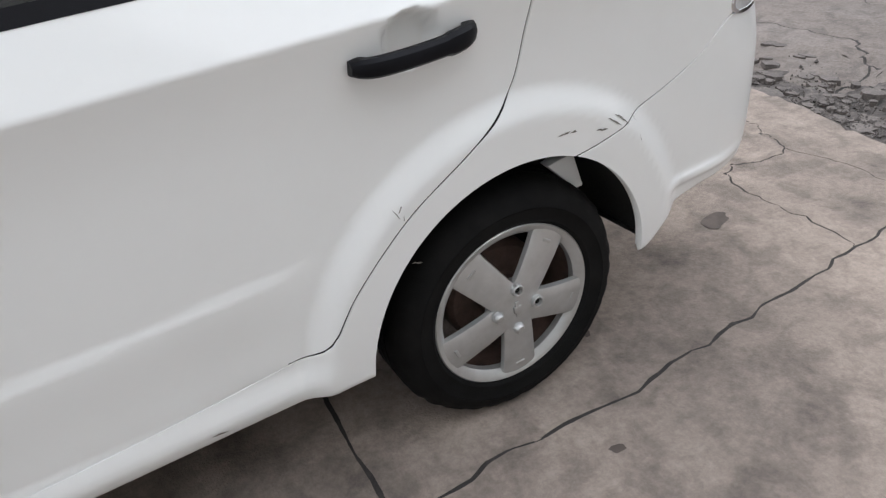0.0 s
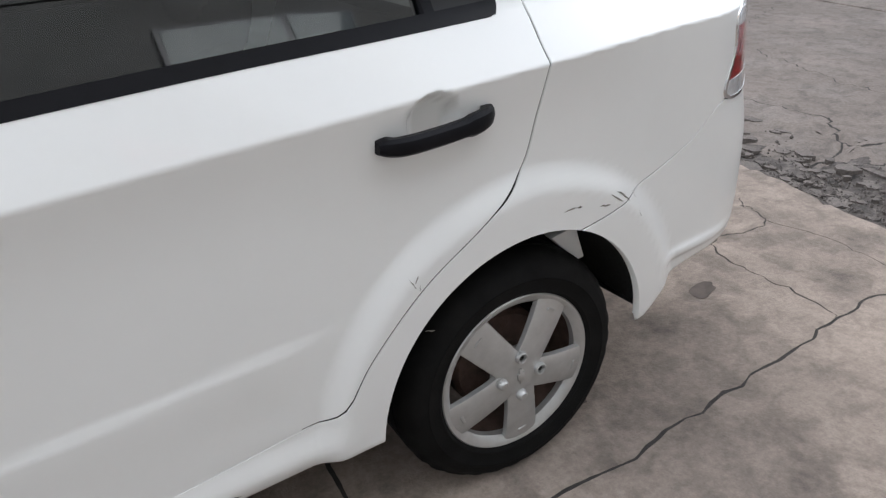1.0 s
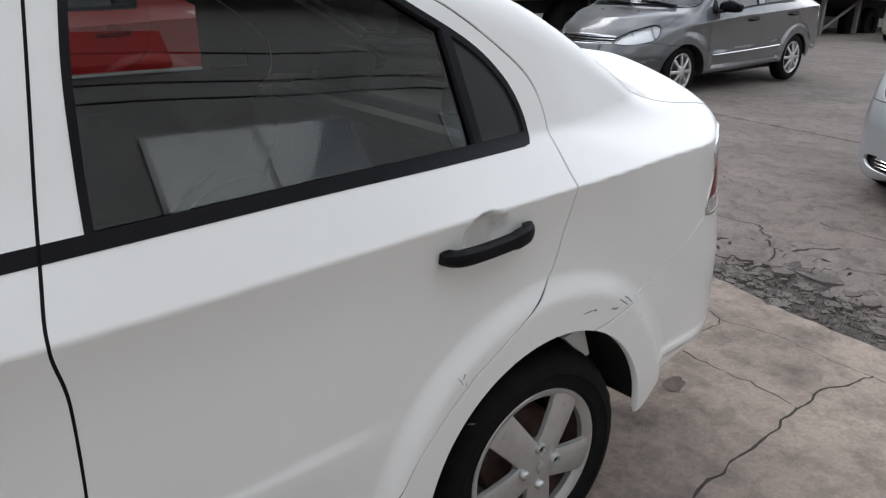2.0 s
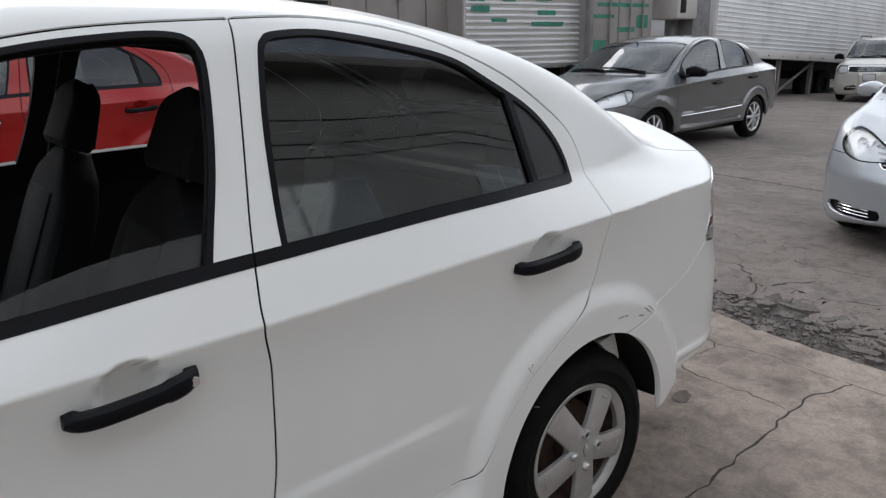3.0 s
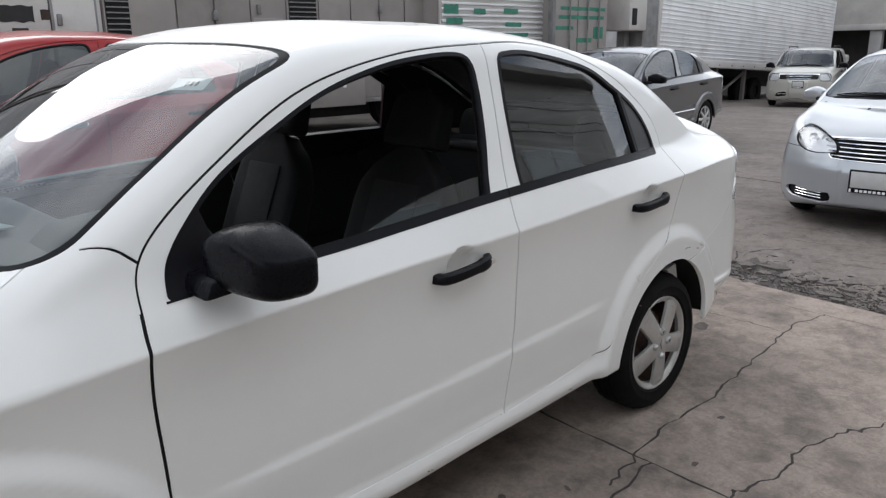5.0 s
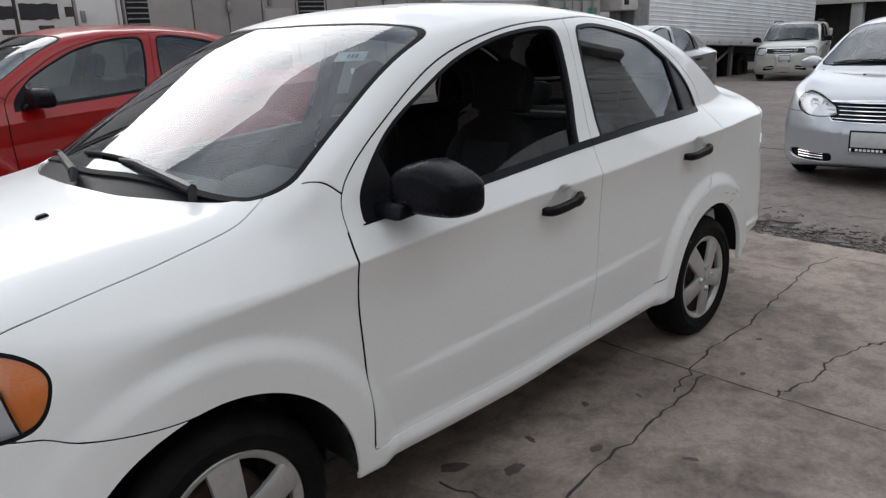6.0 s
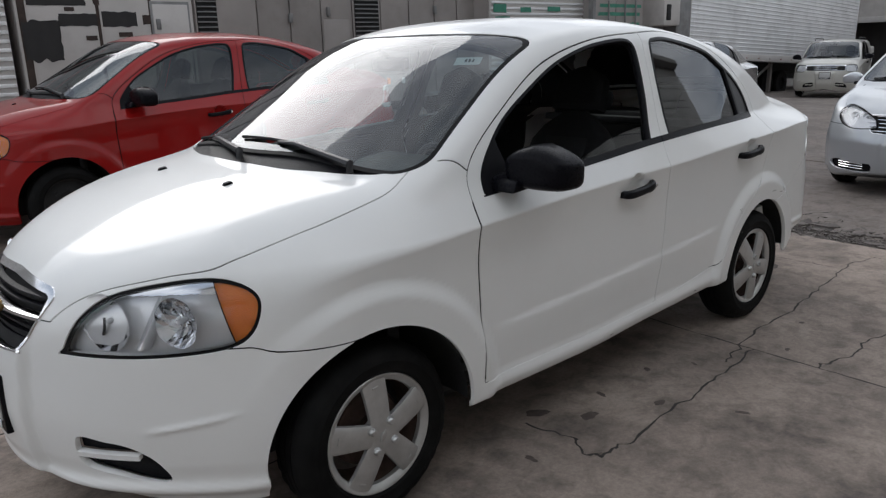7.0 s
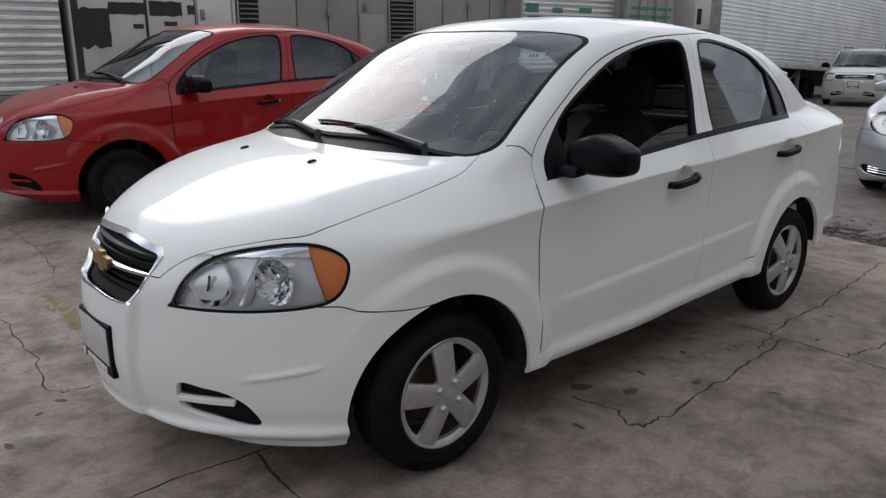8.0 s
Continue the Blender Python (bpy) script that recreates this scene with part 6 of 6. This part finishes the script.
ALU_PALE = surface("dull_pale_aluminium", (0.78, 0.78, 0.77), 0.42, metal=0.2, vary=0.2, scale=3, dirt=(0.28, 0.26, 0.24), dirt_amount=0.6, dirt_scale=4)
RUST_PAINT = surface("rust_brown_edge", (0.045, 0.030, 0.024), 0.85, vary=0.4, scale=12)
CABLE = surface("black_cable", (0.02, 0.02, 0.02), 0.7, vary=0.2, scale=10)

ROW_Y = -8.0


def truck_box(name, label, x0, x1, z0, z1, depth, seams, panel_mat, extras=None, y=ROW_Y):
    """A parked box body: frame, a row of flat panels with seams between them, chassis and wheels below."""
    g = float(level((x0 + x1) / 2, y))
    t = thing(name, label, "truck", pose(0, 0, 0), "trucks along the yard")
    part("body", box((x0, y - depth, z0), (x1, y - .03, z1), .02), BOX_WALL, t)
    xs = sorted([x0, x1, *seams])
    for a, b in zip(xs, xs[1:]):
        part("panel", box((a + .012, y - .032, z0 + .06), (b - .012, y, z1 - .05), .006), panel_mat, t)
    part("bottom_rail", box((x0, y - .03, z0 - .02), (x1, y + .02, z0 + .05), .01), STEEL, t, "grey steel bottom rail")
    part("chassis", box((x0 + .1, y - depth + .4, z0 - .26), (x1 - .1, y - .4, z0 - .02), .02), DARK, t)
    for wx in (x0 + .7, x1 - .7):
        w = part("wheel", lathe([(.22, -.13), (.45, -.14), (.49, -.10), (.49, .10), (.45, .14), (.25, .13), (.22, .05), (.02, .03)], 32), TYRE, t)
        w.matrix_basis = Matrix.Translation((wx, y - .35, g + .49))
    return t


def hinge(t, x, z, y=ROW_Y):
    part("latch", box((x - .03, y, z - .07), (x + .03, y + .05, z + .07), .01), STEEL, t, "dark steel door latch")


def vent(t, x0, x1, z0, z1, y=ROW_Y):
    part("vent", box((x0, y - .01, z0), (x1, y + .004, z1)), DARK, t, "dark louvred vent")
    z = z0 + .03
    while z < z1:
        part("louvre", box((x0 + .01, y, z), (x1 - .01, y + .03, z + .018), .003, Matrix.Identity(4)), STEEL, t)
        z += .07


def patch(t, x0, x1, z0, z1, mat, label, seed, y=ROW_Y, lift=.004):
    """A daub of paint with uneven edges."""
    bm = bmesh.new()
    ring = []
    for i in range(48):
        u = i / 48 * 4
        k, f = int(u), u - int(u)
        px, pz = ((f, 0), (1, f), (1 - f, 1), (0, 1 - f))[k]
        px += .05 * noise.noise(Vector((u * 5, seed, 0)))
        pz += .10 * noise.noise(Vector((u * 5, seed, 5)))
        ring.append(bm.verts.new((x0 + (x1 - x0) * px, y + lift, z0 + (z1 - z0) * pz)))
    f = bm.faces.new(ring)
    bmesh.ops.triangulate(bm, faces=[f])
    bmesh.ops.recalc_face_normals(bm, faces=bm.faces)
    part("paint_patch", bm, mat, t, label, smooth=False)


row = truck_box("truck_box", "grey panelled truck box with louvred vents and latches", -6.95, -1.20, .62, 4.1, 2.4, (-2.187, -2.749, -3.321, -3.932, -4.522, -5.15, -5.748, -6.306), BOX_WALL)
vent(row, -1.545, -1.235, 1.5, 3.0)
vent(row, -4.48, -3.98, 1.5, 3.0)
part("hatch", box((-3.86, ROW_Y, .75), (-3.35, ROW_Y + .02, 1.93), .008), BOX_WALL, row, "small side hatch")
hinge(row, -2.749, 1.95)
hinge(row, -3.45, 2.05)
hinge(row, -5.748, 2.1)
locker = part("side_locker", box((-5.35, ROW_Y - .3, .56), (-4.22, ROW_Y + .06, 1.10), .015), BOX_WALL, row, "dull grey side locker with small lamps")
for x, mat in ((-4.45, AMBER), (-4.62, AMBER), (-4.95, PAPER)):
    part("lamp", box((x, ROW_Y + .055, .86), (x + .07, ROW_Y + .075, .96), .006), mat, locker)
pale = truck_box("truck_box", "pale truck box with black overpainted patches", -1.19, 1.10, .50, 4.0, 2.4, (-.577, .118), BOX_PALE)
for x0, x1, z0, z1, k in ((.26, .95, 2.09, 2.42, 1), (.60, 1.04, 1.42, 1.90, 2), (-.38, .07, 1.83, 2.02, 3), (.14, .60, 1.84, 1.99, 4)):
    patch(pale, x0, x1, z0, z1, BLACK_PAINT, "black overpainted patch", k)
for x in (-.577, .118):
    patch(pale, x - .022, x + .020, .6, 3.9, RUST_PAINT, "rust-brown edge of a panel", 60 + x, lift=.003)
for x0, x1, z0, z1, k in ((.97, 1.06, .6, 3.9, 71), (-.60, -.46, 1.86, 1.98, 72), (.16, .30, 1.66, 1.72, 73), (-.30, -.12, 1.70, 1.76, 74), (.40, .52, 2.02, 2.07, 75), (.08, .16, 2.10, 2.5, 76)):
    patch(pale, x0, x1, z0, z1, RUST_PAINT, "rust-brown stain", k, lift=.0035)
door = part("side_door", box((-1.10, ROW_Y, .70), (-.60, ROW_Y + .025, 2.12), .01), BOX_PALE, pale, "framed side door")
part("door_frame", box((-1.13, ROW_Y - .005, .66), (-.57, ROW_Y + .012, 2.16), .006), STEEL, door)
hinge(pale, -.66, 1.86)
ribbed = truck_box("truck_box", "ribbed aluminium truck box", 1.18, 5.2, .80, 4.0, 2.4, (), BOX_PALE)


def ribs(t, x0, x1, z0, z1, gap, mat, y, tilt=0.0):
    """Horizontal ribs pressed into a wall."""
    z = z0
    while z < z1:
        bm = prism([(y, z), (y + .022, z + gap * .12), (y + .022, z + gap * .38), (y, z + gap * .5)], x0, x1, "yz")
        part("rib", bm, mat, t)
        z += gap


ribs(ribbed, 1.2, 5.15, .90, 3.9, .105, ALU_PALE, ROW_Y)
boxa = truck_box("truck_box", "white ribbed truck box with flaking green paint", -9.62, -6.75, .95, 3.9, 2.3, (), BOX_PALE, y=-7.6)
ribs(boxa, -9.58, -6.8, 1.0, 3.8, .10, TRAILER, -7.6)
for x0, x1, z0, z1, k in ((-7.30, -6.9, 1.88, 1.98, 1), (-7.20, -6.85, 2.05, 2.2, 2), (-8.9, -8.45, 1.84, 1.92, 3), (-9.1, -8.3, 1.66, 1.73, 4), (-7.9, -7.6, 2.06, 2.15, 5), (-8.8, -8.4, 2.08, 2.17, 6), (-7.7, -7.35, 1.72, 1.78, 7)):
    patch(boxa, x0, x1, z0, z1, GREEN, "flaking green paint", k + 10, y=-7.6, lift=.024)
boxb = truck_box("cargo_container", "grey container doors with green painted bars", -11.5, -9.56, .6, 3.4, 2.3, (-10.46,), BOX_WALL, y=-7.4)
for x0, x1, z0, z1, k in ((-11.36, -9.83, 2.00, 2.07, 1), (-10.31, -9.71, 1.79, 1.86, 2), (-10.10, -9.62, 1.12, 1.40, 3), (-10.95, -10.42, 1.54, 1.63, 4), (-11.4, -9.9, 2.17, 2.24, 5), (-11.35, -11.0, 1.62, 1.86, 6)):
    patch(boxb, x0, x1, z0, z1, GREEN, "green painted bar", k + 30, y=-7.4)
for x in (-10.15, -10.75, -11.15):
    part("lock_rod", tube([(x, -7.36, .7), (x, -7.36, 3.3)], .018, 8), STEEL, boxb)
part("corner_post", box((-9.62, -7.42, .6), (-9.52, -7.3, 3.4), .01), STEEL, boxb)
cab = thing("cooling_unit", "white cooling unit on the front of a trailer", "cooling unit", pose(0, 0, 0))
part("casing", box((-12.75, -7.9, 1.78), (-12.05, -7.2, 2.9), .05), BOX_PALE, cab)
part("access_panel", box((-12.32, -7.21, 1.9), (-12.14, -7.18, 2.25), .02), DARK, cab, "dark access panel")
part("mount", box((-13.4, -8.0, .9), (-12.75, -7.3, 3.2), .04), STEEL, cab)
part("frame_leg", box((-12.7, -7.8, -.2), (-12.5, -7.6, 1.8), .02), STEEL, cab)

# long trailer standing on its landing gear
tr = thing("semi_trailer", "long white ribbed trailer standing on its landing legs", "trailer", pose(-17.2, -9.6, .985, 0, 2.85, 180.0))
L = 13.2
part("box_body", box((0, 0, 0), (L, 2.5, 2.75), .03), TRAILER, tr)
z = .22
while z < 2.65:
    part("rib", prism([(-.001, z), (-.013, z + .02), (-.013, z + .04), (-.001, z + .055)], .12, L - .1, "yz"), TRAILER, tr)
    z += .125
part("bottom_rail", box((0, -.03, -.06), (L, .05, .16), .01), BOX_PALE, tr, "pale bottom rail with marker lamps")
for k in range(14):
    part("marker_lamp", box((.4 + k * .85, -.045, .02), (.46 + k * .85, -.028, .05), .004), RED_LENS if k % 3 else DARK, tr)
part("corner_post", box((-.04, -.03, -.06), (.10, .12, 2.75), .02), BOX_PALE, tr)
for x in (4.4, 6.5):
    part("landing_leg", box((x, .35, -1.30), (x + .13, .47, -.02), .01), BOX_WALL, tr, "pale grey landing leg")
    part("foot", box((x - .1, .25, -1.33), (x + .22, .57, -1.28), .01), STEEL, tr)
part("brace", tube([(4.5, .41, -1.05), (6.5, .41, -.15)], .045, 8), BOX_WALL, tr)
part("brace", tube([(4.4, .41, -1.22), (6.6, .41, -1.22)], .045, 8), BOX_WALL, tr)
part("skirt", box((2.6, 1.1, -.62), (L - .2, 1.3, -.05), .02), DARK, tr)
part("chassis_beam", box((1.2, .8, -.35), (L - .2, 1.7, -.05), .03), DARK, tr)
for x in (6.9, 8.1):
    w = part("wheel", lathe([(.22, -.13), (.45, -.14), (.5, -.10), (.5, .10), (.45, .14), (.25, .13), (.22, .05), (.02, .03)], 32), TYRE, tr)
    w.matrix_basis = Matrix.Translation((x, .75, -.80)) @ Matrix.Diagonal((1, -1, 1, 1))

# pale building behind the trailer, with a dark opening
b = thing("warehouse", "pale rendered building with a dark-coloured block for the shade inside the open bay", "building", pose(-36, -4, .12))
part("wall", box((-8, -9, 2.1), (0, 16, 7), .02), BOX_PALE, b)
part("lintel", box((-.2, -9, 1.90), (.15, 16, 2.15), .01), BOX_PALE, b)
# solid block; the open bay's inner shade is put into its dark colour
part("bay", box((-8, -9, -2), (-2.0, 16, 2.1)), BAY_SHADE, b, "dark-coloured block for the shade inside the open bay")
for y in (-6, 2, 10):
    part("pier", box((-.4, y, -1.5), (0, y + .5, 2.1), .01), RENDERED, b)

# tall back wall beyond the trucks
wall = part("wall_north", box((-40, -13.0, -1), (30, -12.6, 5.0), .02), RENDERED)
tagged(wall, "grey rendered boundary wall behind the trucks", "wall", kind="structure")

# office building on the camera's side of the yard
office = thing("office_building", "grey rendered office building with wide windows", "building", pose(0, 7.2, 0))
part("wall", box((-18, .12, -.2), (14, 6, 7.5), .02), OFFICE_WALL, office)
part("ledge", box((-18, -.25, 2.45), (14, .12, 2.62), .02), RENDERED, office)
part("roof_edge", box((-18, -.35, 7.35), (14, .3, 7.62), .02), RENDERED, office)
for x in (-12.2, -5.15, 1.9, 8.95):
    for z in (.9, 3.1):
        w = part("window", box((x, .05, z), (x + 3.55, .11, z + (1.3 if z < 2 else 1.65)), .005), ALU, office, "aluminium window with two panes")
        for k in (0, 1):
            part("pane", box((x + .07 + k * 1.76, .035, z + .06), (x + 1.72 + k * 1.76, .055, z + (1.24 if z < 2 else 1.59))), WINDOW_GLASS, w)
        part("sill", box((x - .06, -.04, z - .08), (x + 3.61, .12, z), .01), RENDERED, w)
part("sign", box((-2.5, -.05, 5.95), (-.6, .1, 6.6), .01), SIGN_RED, office, "plain red sign board")
for k, z in enumerate((5.15, 5.45, 6.0)):
    part("cable", tube([(x, -.3, z - .12 * math.sin((x + 16) / 30 * math.pi * 4) ** 2) for x in np.linspace(-16, 14, 31)], .015, 6), CABLE, office)

# ---- small things on the ground and the glass ----
ground = make_ground()
pebbles()
chunks(ground)
blot("oil_stain", -1.0, .485, .062, .034, STAIN, "small dark oil stain on the concrete", 1.0, .3)
for k, (x, y, r) in enumerate(((1.49, .885, .030), (1.30, .80, .018), (1.62, .72, .036), (.95, .80, .016), (1.05, 1.30, .018), (.30, 1.15, .014), (1.9, .93, .018), (-.1, 1.05, .014), (-.3, .70, .012), (3.35, -.62, .018), (3.45, -.55, .014), (3.6, -.35, .018), (1.2, 1.02, .02), (.75, .92, .012))):
    blot("oil_stain", x, y, r * 1.5, r * .75, STAIN, "small dark spot on the concrete", 3.0 + k, k * 1.3)
rnd = random.Random(8)
bm = bmesh.new()
for k in range(170):
    t = rnd.random()
    x, y = 3.03 + rnd.gauss(0, .035), -1.35 - .75 * t
    r = rnd.uniform(.004, .016) * (1.2 - abs(t - .4))
    ring = [bm.verts.new((x + r * rnd.uniform(.5, 1.2) * math.cos(a), y + r * 1.5 * rnd.uniform(.5, 1.2) * math.sin(a), float(level(x, y)) + .0012)) for a in np.linspace(0, 2 * math.pi, 9)[:-1]]
    bm.faces.new(ring)
flecks = part("paint_flecks", bm, YELLOW, smooth=False)
tagged(flecks, "flecks of worn yellow paint on the concrete", "paint", kind="stuff")
